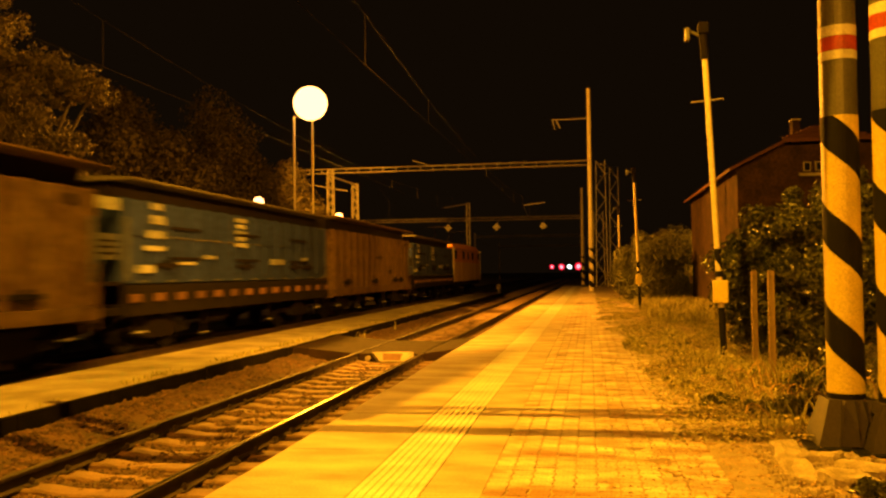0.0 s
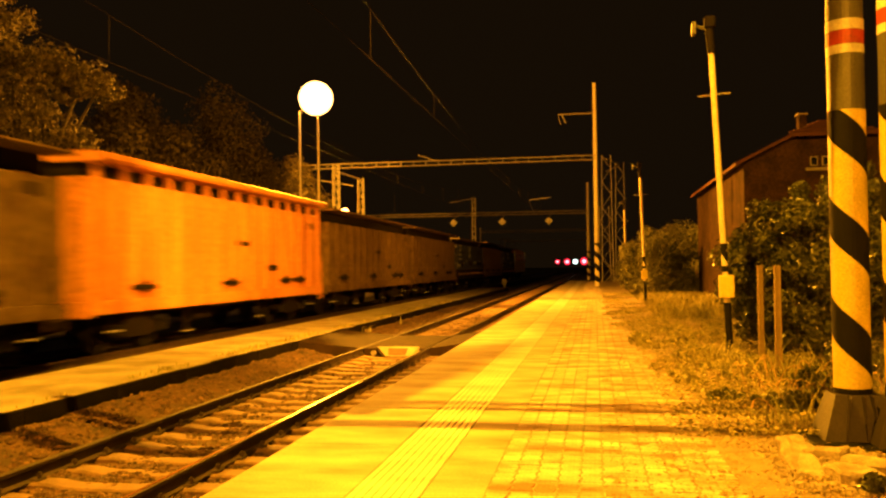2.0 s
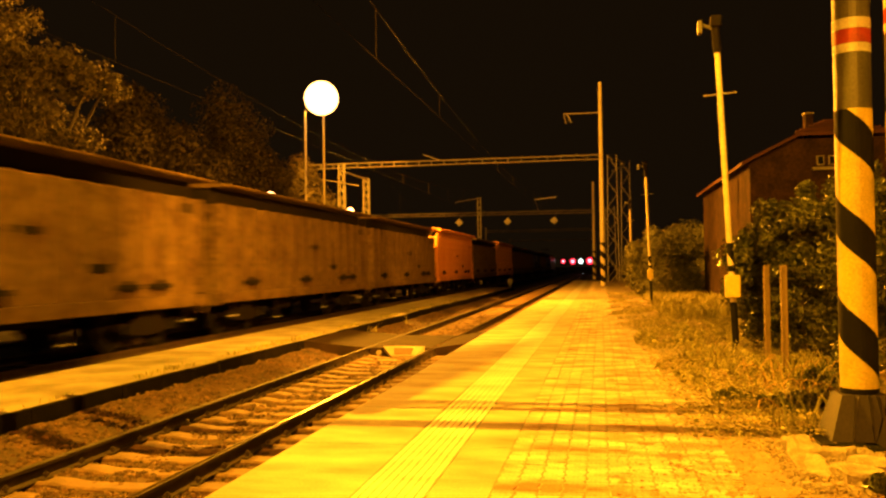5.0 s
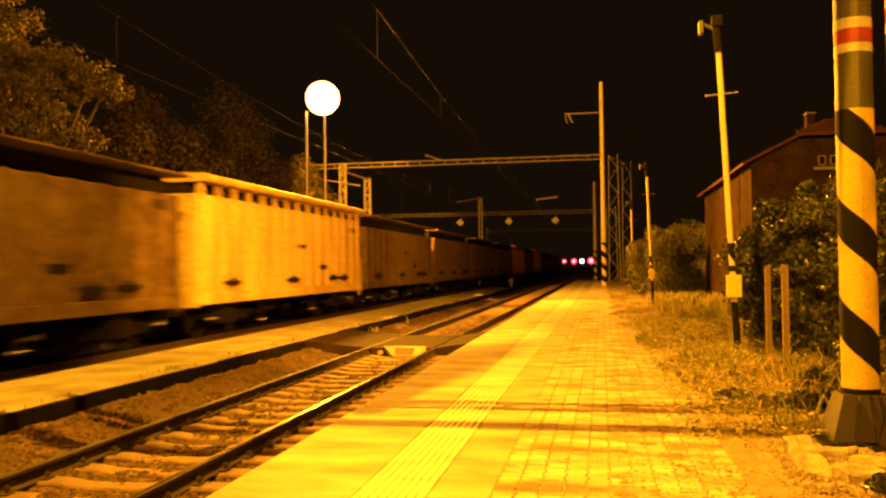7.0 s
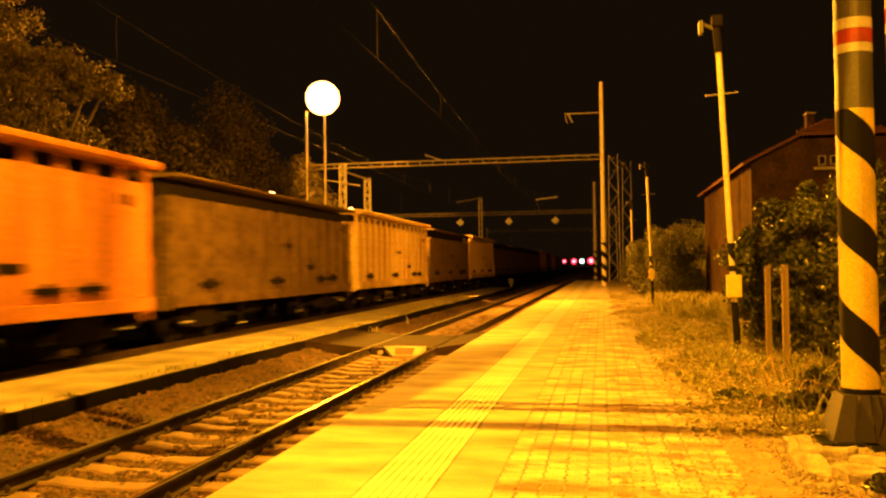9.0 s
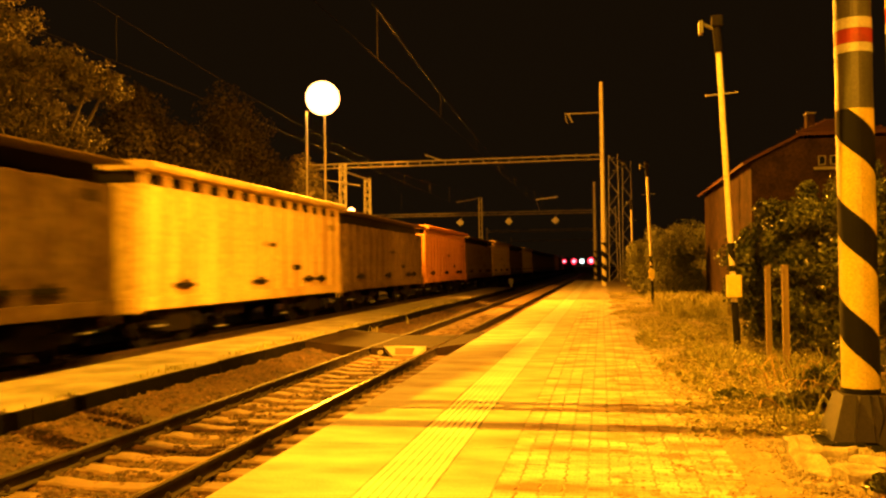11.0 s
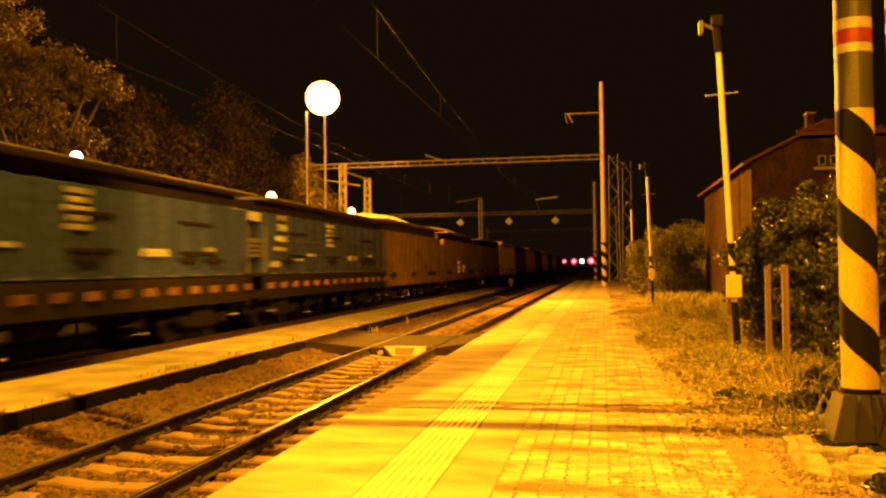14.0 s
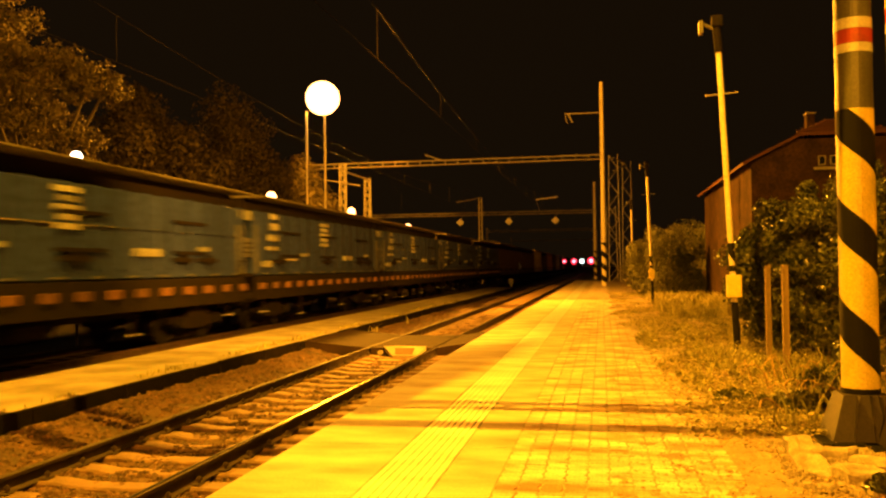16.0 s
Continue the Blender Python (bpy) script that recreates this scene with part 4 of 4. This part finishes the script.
def leaves(rng, centre, radii, count, size, lumps, low=0.0):
    """Many small leaves over lumpy clumps."""
    cx, cy, cz = centre
    rx, ry, rz = radii
    clumps = []
    for _ in range(lumps):
        u = rng.normal(size=3)
        u /= np.linalg.norm(u)
        k = rng.uniform(0.25, 0.92)
        clumps.append((np.array((cx, cy, cz)) + u * k * np.array(radii), rng.uniform(0.22, 0.42) * min(radii)))
    centres, sizes = np.array([c for c, _ in clumps]), np.array([r for _, r in clumps])
    pick = rng.integers(lumps, size=count)
    unit = lambda a: a / np.linalg.norm(a, axis=1, keepdims=True)
    u = unit(rng.normal(size=(count, 3)))
    p = centres[pick] + u * (sizes[pick] * rng.uniform(0.6, 1.12, count))[:, None]
    n = unit(u + rng.normal(size=(count, 3)) * 0.5)
    t = unit(np.cross(n, rng.normal(size=(count, 3))))
    b = np.cross(n, t)
    s = (size * rng.uniform(0.6, 1.3, count))[:, None]
    quad = np.stack((p - t * s, p + b * s * 0.45 + n * s * 0.1, p + t * s, p - b * s * 0.45 + n * s * 0.1), axis=1)
    quad = quad[p[:, 2] > low]
    return quad.reshape(-1, 3).tolist(), np.arange(len(quad) * 4).reshape(-1, 4).tolist()


def tree(at, height, radii, count, size, seed, label, crown_z, mat, trunk=0.25, lumps=40, name="tree", category="tree"):
    rng = np.random.default_rng(seed)
    t = thing(name, at, label, category)
    bm = B()
    tube(bm, (0, 0, 0), (0.1, 0, crown_z), trunk, trunk * 0.6, seg=10)
    for i in range(6):
        a = i * 1.05 + seed
        tube(bm, (0.07, 0, crown_z * (0.55 + 0.07 * i)), (radii[0] * 0.6 * math.cos(a), radii[1] * 0.6 * math.sin(a), crown_z + radii[2] * (0.1 + 0.1 * i)), trunk * 0.4, trunk * 0.12, seg=6)
    part("trunk", bm, M_BARK, t)
    vs, fs = leaves(rng, (0, 0, crown_z), radii, count, size, lumps)
    mesh_object("crown", vs, fs, mat, t)
    return t


def lobed_tree(at, lobes, count, size, seed, label):
    """A tree whose crown is built from given lobes (x, y, z, radius)."""
    rng = np.random.default_rng(seed)
    t = thing("tree", at, label, "tree")
    bm = B()
    tube(bm, (0, 0, 0), (0.2, 0, 6.5), 0.35, 0.2, seg=10)
    for x, y, z, r in lobes:
        tube(bm, (0.1, 0, 4.0), (x, y, z), 0.12, 0.04, seg=6)
    part("trunk", bm, M_BARK, t)
    vs, fs = [], []
    total = sum(r * r for *_, r in lobes)
    for x, y, z, r in lobes:
        a, b = leaves(rng, (x, y, z), (r, r * 1.1, r), int(count * r * r / total), size, 22)
        k = len(vs)
        vs += a
        fs += [tuple(k + i for i in f) for f in b]
    mesh_object("crown", vs, fs, M_LEAFFAR, t)
    return t


LOBES = ((2.6, 0.0, 9.5, 1.2), (1.2, -0.4, 9.9, 1.2), (-0.2, -0.4, 10.0, 1.3), (3.25, 0.2, 9.35, 0.8), (2.0, 0.4, 7.1, 0.9), (0.6, 0.0, 8.0, 1.3),
         (-1.4, 0.3, 9.4, 1.5), (-2.9, 0.4, 9.6, 1.8), (-3.2, -0.3, 8.0, 1.9), (1.2, 0.8, 6.2, 1.1), (-1.2, 0.2, 6.0, 1.6), (2.3, 0.2, 5.9, 0.7), (-1.6, 0.3, 12.2, 1.7), (-3.4, 0.2, 12.6, 2.0))
tree((-24.9, 66.0, -0.4), 13, (2.5, 2.6, 5.2), 26000, 0.13, 41, "leafy tree glowing dimly beside the floodlight", 6.6, M_LEAFFAR, 0.3, 60)
tree((-28.6, 64.0, -0.4), 19, (4.4, 4.0, 8.0), 30000, 0.15, 42, "tall leafy tree in the dark beyond the floodlight", 9.5, M_LEAFFAR, 0.3, 80)
tree((-36.0, 62.0, -0.4), 19, (4.6, 4.2, 8.2), 26000, 0.16, 43, "tall dark leafy tree beyond the sidings", 10.0, M_LEAFFAR, 0.3, 80)
lobed_tree((-22.2, 30.0, -0.4), LOBES, 60000, 0.085, 3, "large leafy tree lit warm from one side behind the train")
tree((-33.0, 27.0, -0.4), 15, (6.0, 5.5, 6.5), 20000, 0.18, 5, "tall dark leafy tree behind the railway yard", 9.5, M_LEAFFAR, 0.4, 60)
for k, (x, y, z, r) in enumerate(((-29, 52, 6.5, 4.6), (-23.5, 66, 5.0, 3.6), (-35, 66, 8.5, 6.0), (-46, 52, 10.0, 7.0), (-29, 84, 6.0, 4.8), (-42, 85, 9, 6.5), (-55, 70, 12, 8))):
    tree((x, y, -0.4), z * 1.6, (r, r, r * 1.05), 13000, 0.2, 20 + k, "dim leafy tree in the dark behind the sidings", z, M_LEAFFAR, 0.3, 45)


def lobed_shrub(at, lobes, count, size, seed, label):
    """A dense bush of overlapping lobes (x, y, z, radius) on several thin stems."""
    rng = np.random.default_rng(seed)
    t = thing("shrub", at, label, "shrub", "broad-leaved shrubs")
    bm = B()
    for x, y, z, r in lobes:
        tube(bm, (x * 0.25, y * 0.3, -0.1), (x * 0.8, y, z), 0.035, 0.012, seg=6)
    part("stem", bm, M_BARK, t)
    vs, fs = [], []
    total = sum(r * r for *_, r in lobes)
    for x, y, z, r in lobes:
        a, b = leaves(rng, (x, y, z), (r, r, r), int(count * r * r / total), size, 26)
        k = len(vs)
        vs += a
        fs += [tuple(k + i for i in f) for f in b]
    mesh_object("foliage", vs, fs, M_LEAF, t)
    return t


SHRUB = ((-1.05, 0.0, 1.55, 0.6), (-0.95, 0.0, 2.05, 0.5), (-0.5, 0.0, 2.35, 0.55), (0.1, 0.0, 2.5, 0.6), (0.7, 0.1, 2.6, 0.65), (1.3, 0.1, 2.85, 0.65),
         (-0.95, -0.1, 0.95, 0.6), (-0.3, -0.2, 1.5, 0.8), (0.45, -0.2, 1.6, 0.9), (1.3, 0.0, 1.6, 0.9), (-0.5, 0.0, 0.6, 0.6), (0.4, 0.0, 0.7, 0.7), (1.3, 0.1, 0.8, 0.8))
lobed_shrub((3.72, 16.4, -0.1), SHRUB, 62000, 0.045, 8, "dense glossy broad-leaved shrub beside the grass, propped by stakes")
lobed_shrub((5.9, 17.6, -0.1), SHRUB, 22000, 0.06, 9, "dark broad-leaved shrub at the edge of the grass")
tree((3.3, 46.0, -0.2), 4, (2.2, 3.0, 2.0), 26000, 0.07, 11, "rounded scrub bush beyond the lamp posts", 1.9, M_SCRUB, 0.08, 40, "shrub", "shrub")
tree((5.6, 52.0, -0.2), 4, (2.4, 3.0, 2.3), 24000, 0.075, 12, "rounded scrub bush beyond the lamp posts", 1.8, M_SCRUB, 0.08, 40, "shrub", "shrub")
tree((2.6, 66.0, -0.2), 4, (1.3, 3.5, 1.7), 14000, 0.08, 13, "scrub bush near the far masts", 1.5, M_SCRUB, 0.08, 30, "shrub", "shrub")

for x, y, h in ((2.74, 15.0, 1.62), (2.71, 13.5, 1.62)):
    s = thing("wooden_stake", (x, y, -0.05), "weathered square wooden stake in front of the shrub", "stake", "stakes by the shrub")
    part("stake", box(B(), -0.045, -0.045, -0.2, 0.045, 0.045, h, 0.008), M_WOOD, s)

# ---------------------------------------------------------------- verge: dirt, turf and blades


def verge_edge(y):
    """Where the weeds begin beside the paving."""
    near = max(0.0, 9.4 - y) * 0.36
    return max(0.25, 0.98 - max(0.0, y - 11.2) * 0.042) + near + 0.10 * math.sin(y * 1.3) + 0.06 * math.sin(y * 3.1)


sheet("dirt_border", 0.05, 2.7, -14, 92, -0.013, 56, 1300, 0.03, M_DIRT, "gritty dirt border strewn with dead leaves", "dirt", 0.25)
sheet("turf", 1.5, 40.0, -14, 120, -0.06, 90, 300, 0.10, M_TURF, "patchy dry grass behind the platform", "grass", 1.3)


def blades(name, count, x0, x1, y0, y1, size, seed, mat, label, keep=None, z=-0.05):
    rng = np.random.default_rng(seed)
    vs, fs = [], []
    for _ in range(count):
        x = rng.uniform(x0, x1)
        y = y0 + (y1 - y0) * rng.uniform() ** 1.6
        if noise.noise(Vector((x * 0.9, y * 0.6, seed))) < -0.12 + 0.2 * rng.uniform():
            continue
        if keep and not keep(x, y):
            continue
        a, s = rng.uniform(0, math.tau), size * rng.uniform(0.5, 1.5)
        lx, ly = rng.normal(size=2) * s * 0.5
        w = 0.006 + 0.00045 * y
        dx, dy = math.cos(a) * w, math.sin(a) * w
        i = len(vs)
        vs += [(x - dx, y - dy, z), (x + dx, y + dy, z), (x + lx * 0.4 + dx * 0.7, y + ly * 0.4 + dy * 0.7, z + s * 0.6), (x + lx * 0.4 - dx * 0.7, y + ly * 0.4 - dy * 0.7, z + s * 0.6), (x + lx, y + ly, z + s * 0.9)]
        fs += [(i, i + 1, i + 2, i + 3), (i + 3, i + 2, i + 4)]
    return tagged(mesh_object(name, vs, fs, mat), label, "grass", kind="stuff")


blades("grass", 60000, 0.25, 4.4, 7.0, 50, 0.085, 4, M_GRASS, "dry tufted grass along the platform", lambda x, y: x > verge_edge(y) + 0.1)
blades("platform_edge_weeds", 1500, -6.98, -6.74, 5, 40, 0.07, 6, M_GRASS, "small dry weeds along the island edge", None, -0.004)
blades("trackside_weeds", 700, -6.58, -6.2, 7, 30, 0.26, 7, M_GRASS, "dry weed tufts growing from the ballast", lambda x, y: noise.noise(Vector((3.1, y * 0.5, 2.0))) > 0.22, -0.24)
blades("tall_grass", 9000, 1.9, 5.5, 26, 52, 0.34, 13, M_GRASS, "taller dry grass beyond the first lamp post", None, -0.06)
blades("weeds", 800, 1.6, 3.2, 8.6, 14.5, 0.42, 9, M_GRASS, "tangled dry weeds by the striped masts", None, -0.08)


def litter(count, x0, x1, y0, y1, seed, z, name="dead_leaves", mat=M_LITTER, high=0.012, size=0.014, label="dead leaves scattered over the platform's ragged border", category="leaves"):
    """Dead leaves, each a small curled fold."""
    rng = np.random.default_rng(seed)
    x, y = rng.uniform(x0, x1, count), y0 + (y1 - y0) * rng.uniform(size=count) ** 1.5
    keep = rng.uniform(size=count) < 0.35 + 0.65 * (x - x0) / (x1 - x0)
    x, y = x[keep], y[keep]
    s, a = size * rng.uniform(0.6, 1.5, len(x)), rng.uniform(0, math.tau, len(x))
    c, d = np.cos(a) * s, np.sin(a) * s
    lift = z + rng.uniform(0.0, high, len(x))
    quad = np.stack((np.stack((x - c, y - d, lift), 1), np.stack((x + d * 0.6, y - c * 0.6, lift + s * 0.5), 1),
                     np.stack((x + c, y + d, lift + 0.004), 1), np.stack((x - d * 0.6, y + c * 0.6, lift + s * 0.4), 1)), 1)
    k = np.arange(len(x)) * 4
    vs = quad.reshape(-1, 3).tolist()
    fs = np.concatenate((np.stack((k, k + 1, k + 2), 1), np.stack((k, k + 2, k + 3), 1))).tolist()
    return tagged(mesh_object(name, vs, fs, mat), label, category, kind="stuff")


litter(4200, 0.3, 2.3, 12.0, 34, 15, 0.008)
litter(9000, 0.1, 2.7, 4.6, 15, 17, 0.006, size=0.017)
litter(44000, 0.75, 3.6, 8.2, 34, 16, -0.02, "ground_cover", M_COVER, 0.10, 0.022, "low broad-leaved ground cover mixed with the grass", "weeds")
for x, y, rx, ry, rz, seed in ((2.75, 10.6, 0.5, 0.8, 0.30, 51), (3.3, 11.8, 0.6, 0.8, 0.45, 53), (1.55, 10.6, 0.35, 0.5, 0.12, 54), (2.05, 9.8, 0.4, 0.5, 0.2, 55), (1.95, 6.35, 0.25, 0.3, 0.12, 56)):
    w = thing("weed_clump", (x, y, -0.08), "low dark leafy weed clump near the striped masts", "weeds", "weed clumps")
    vs, fs = leaves(np.random.default_rng(seed), (0, 0, rz * 0.7), (rx, ry, rz), 2600, 0.035, 22)
    mesh_object("foliage", vs, fs, M_LEAF, w)
rng = np.random.default_rng(77)
for k in range(26):
    y = 9.6 + 12.0 * rng.uniform() ** 1.4
    x = verge_edge(y) + 0.25 + 1.3 * rng.uniform()
    r = rng.uniform(0.16, 0.34)
    w = thing("nettle_clump", (x, y, -0.06), "pale sunken weed clump with broad leaves in the grass", "weeds", "pale weed clumps")
    vs, fs = leaves(rng, (0, 0, r * 0.45), (r, r * 1.4, r * 0.55), 420, 0.034, 12)
    mesh_object("foliage", vs, fs, M_COVER, w)
bm = B()
for _ in range(46):
    p = Vector((rng.uniform(1.9, 3.1), rng.uniform(9.2, 12.6), -0.06))
    a, reach, high = rng.uniform(0, math.tau), rng.uniform(0.15, 0.45), rng.uniform(0.2, 0.5)
    last = p
    for j in range(1, 6):
        f = j / 5
        q = p + Vector((math.cos(a + f) * reach * f, math.sin(a + f) * reach * f, high * math.sin(f * 2.4)))
        tube(bm, last, q, 0.007, 0.006, seg=4, caps=False)
        last = q
tagged(part("dry_stalks", bm, M_LITTER), "tangle of bent dry stalks at the foot of the stakes", "dry stalks", kind="stuff")
marker = thing("track_marker", (-7.7, 73.0, -0.4), "small white marker post at the end of the island platform", "marker post")
part("post", box(B(), -0.1, -0.06, 0, 0.1, 0.06, 0.5, 0.02), M_WHITEP, marker)
part("board", box(B(), -0.2, -0.1, 0.5, 0.2, -0.04, 0.95, 0.02), M_WHITEP, marker)

# ---------------------------------------------------------------- paving, laid last
slab_bm = box(B(), -2.78, 0.006, -0.06, -1.755, 1.994, 0.0, 0.008)
edge = part("edge_slab", slab_bm, M_SLAB, platform, at=(0, -12.5, 0))
for i in range(1, 53):
    again(edge, (random.uniform(-0.012, 0.012), -12.5 + 2 * i, random.uniform(-0.004, 0.004)))
inner = part("inner_slab", box(B(), -1.235, 0.006, -0.06, -0.793, 1.994, 0.0, 0.006), M_SLAB, platform, at=(0, -12.5, 0))
for i in range(1, 53):
    again(inner, (0, -12.5 + 2 * i, random.uniform(-0.003, 0.003)))

bm = box(B(), -1.745, 0.004, -0.05, -1.245, 0.496, 0.001, 0.004)
for k in range(8):
    x = -1.72 + k * 0.0645
    slab(bm, [(x, 0.0), (x + 0.008, 0.009), (x + 0.03, 0.009), (x + 0.038, 0.0)], 0.0, 0.5)
guide = part("guide_slab", bm, M_GUIDE, platform, "pale ribbed guide slab", at=(0, -12.5, 0))
for i in range(1, 208):
    again(guide, (0, -12.5 + 0.5 * i, random.uniform(-0.002, 0.002)))

# notched interlocking pavers
PX, PY = 0.165, 0.2


def paver_outline():
    a, b, c = PX / 2 - 0.0022, PY / 2 - 0.0022, 0.015
    return [(-a, -b), (a, -b), (a, -b + 0.045), (a - c, -b + 0.075), (a - c, b - 0.075), (a, b - 0.045), (a, b), (-a, b), (-a, b - 0.045), (-a + c, b - 0.075), (-a + c, -b + 0.075), (-a, -b + 0.045)]


def paver_mesh():
    bm = B()
    top = [bm.verts.new((x * 0.97, y * 0.97, 0.0)) for x, y in paver_outline()]
    rim = [bm.verts.new((x, y, -0.006)) for x, y in paver_outline()]
    low = [bm.verts.new((x, y, -0.05)) for x, y in paver_outline()]
    n = len(top)
    bm.faces.new(top)
    for lo, hi in ((rim, top), (low, rim)):
        for i in range(n):
            bm.faces.new((lo[i], lo[(i + 1) % n], hi[(i + 1) % n], hi[i]))
    return bm


cols = 11
x_first = -0.79 + PX / 2
piece = None
for j in range(27):
    for i in range(cols):
        x, y = x_first + i * PX, 4.9 + j * PY + (PY / 2 if i % 2 else 0)
        at = (x, y, random.uniform(-0.006, 0.002))
        if piece is None:
            piece = part("paver", paver_mesh(), M_PAVER, platform, at=at)
        else:
            again(piece, at, random.uniform(-1.2, 1.2))

# the paving further on, joined
src = bpy.data.meshes["paver"]
base = np.array([v.co for v in src.vertices])
polys = [tuple(p.vertices) for p in src.polygons]
vs, fs = [], []
rng = np.random.default_rng(12)
for j in [*range(-85, 0), *range(27, 400)]:
    for i in range(cols + 1):
        x, y = x_first + i * PX, 4.9 + j * PY + (PY / 2 if i % 2 else 0)
        if x > min(1.15, verge_edge(y) + 0.1):
            continue
        k = len(vs)
        off = np.array((x, y, rng.uniform(-0.007, 0.002)))
        vs += [tuple(p) for p in base * (1.03, 1.02, 1.0) + off]
        fs += [tuple(k + q for q in p) for p in polys]
ob = mesh_object("far_paving", vs, fs, M_PAVER, platform)
ob["kind"] = "stuff"

# loose ballast stones round the near track
STONE = [(-1, -0.7, -0.5), (0.9, -0.8, -0.4), (1, 0.8, -0.5), (-0.8, 0.9, -0.5), (-0.6, -0.5, 0.5), (0.6, -0.4, 0.6), (0.5, 0.6, 0.45), (-0.5, 0.5, 0.6)]
QUADS = ((0, 3, 2, 1), (4, 5, 6, 7), (0, 1, 5, 4), (1, 2, 6, 5), (2, 3, 7, 6), (3, 0, 4, 7))


def stones(name, count, x0, x1, y0, y1, z, size, seed, mat, label, category, power=1.8):
    rng = np.random.default_rng(seed)
    shape = np.array(STONE)
    vs, fs = [], []
    for _ in range(count):
        x, y = rng.uniform(x0, x1), y0 + (y1 - y0) * rng.uniform() ** power
        s = size * rng.uniform(0.5, 1.5)
        a = rng.uniform(0, math.tau)
        c, d = math.cos(a), math.sin(a)
        p = shape * (s, s * rng.uniform(0.6, 1), s * rng.uniform(0.5, 0.9)) * rng.uniform(0.75, 1.2, (8, 3))
        zz = z + (shoulder(x) if x < -2 else 0.0) + 0.05 * noise.noise(Vector((x / 0.35, y / 0.35, z)))
        k = len(vs)
        vs += [(x + c * q[0] - d * q[1], y + d * q[0] + c * q[1], zz + q[2] + s * 0.25) for q in p]
        fs += [tuple(k + i for i in q) for q in QUADS]
    return tagged(mesh_object(name, vs, fs, mat), label, category, kind="stuff")


stones("ballast_stones", 20000, -6.6, -2.85, 4.5, 34, -0.36, 0.026, 31, M_STONE, "loose rust-stained ballast stones along the near track", "ballast stones")
stones("grit", 2600, 0.9, 2.1, 5.0, 24, -0.02, 0.014, 32, M_DIRT, "grit and dead leaf crumbs on the dirt border", "grit")
stones("rubble", 420, 1.35, 2.3, 6.3, 8.0, 0.0, 0.028, 33, M_RUBBLE, "crumbled concrete rubble round the broken slabs", "rubble", 1.0)

motions()
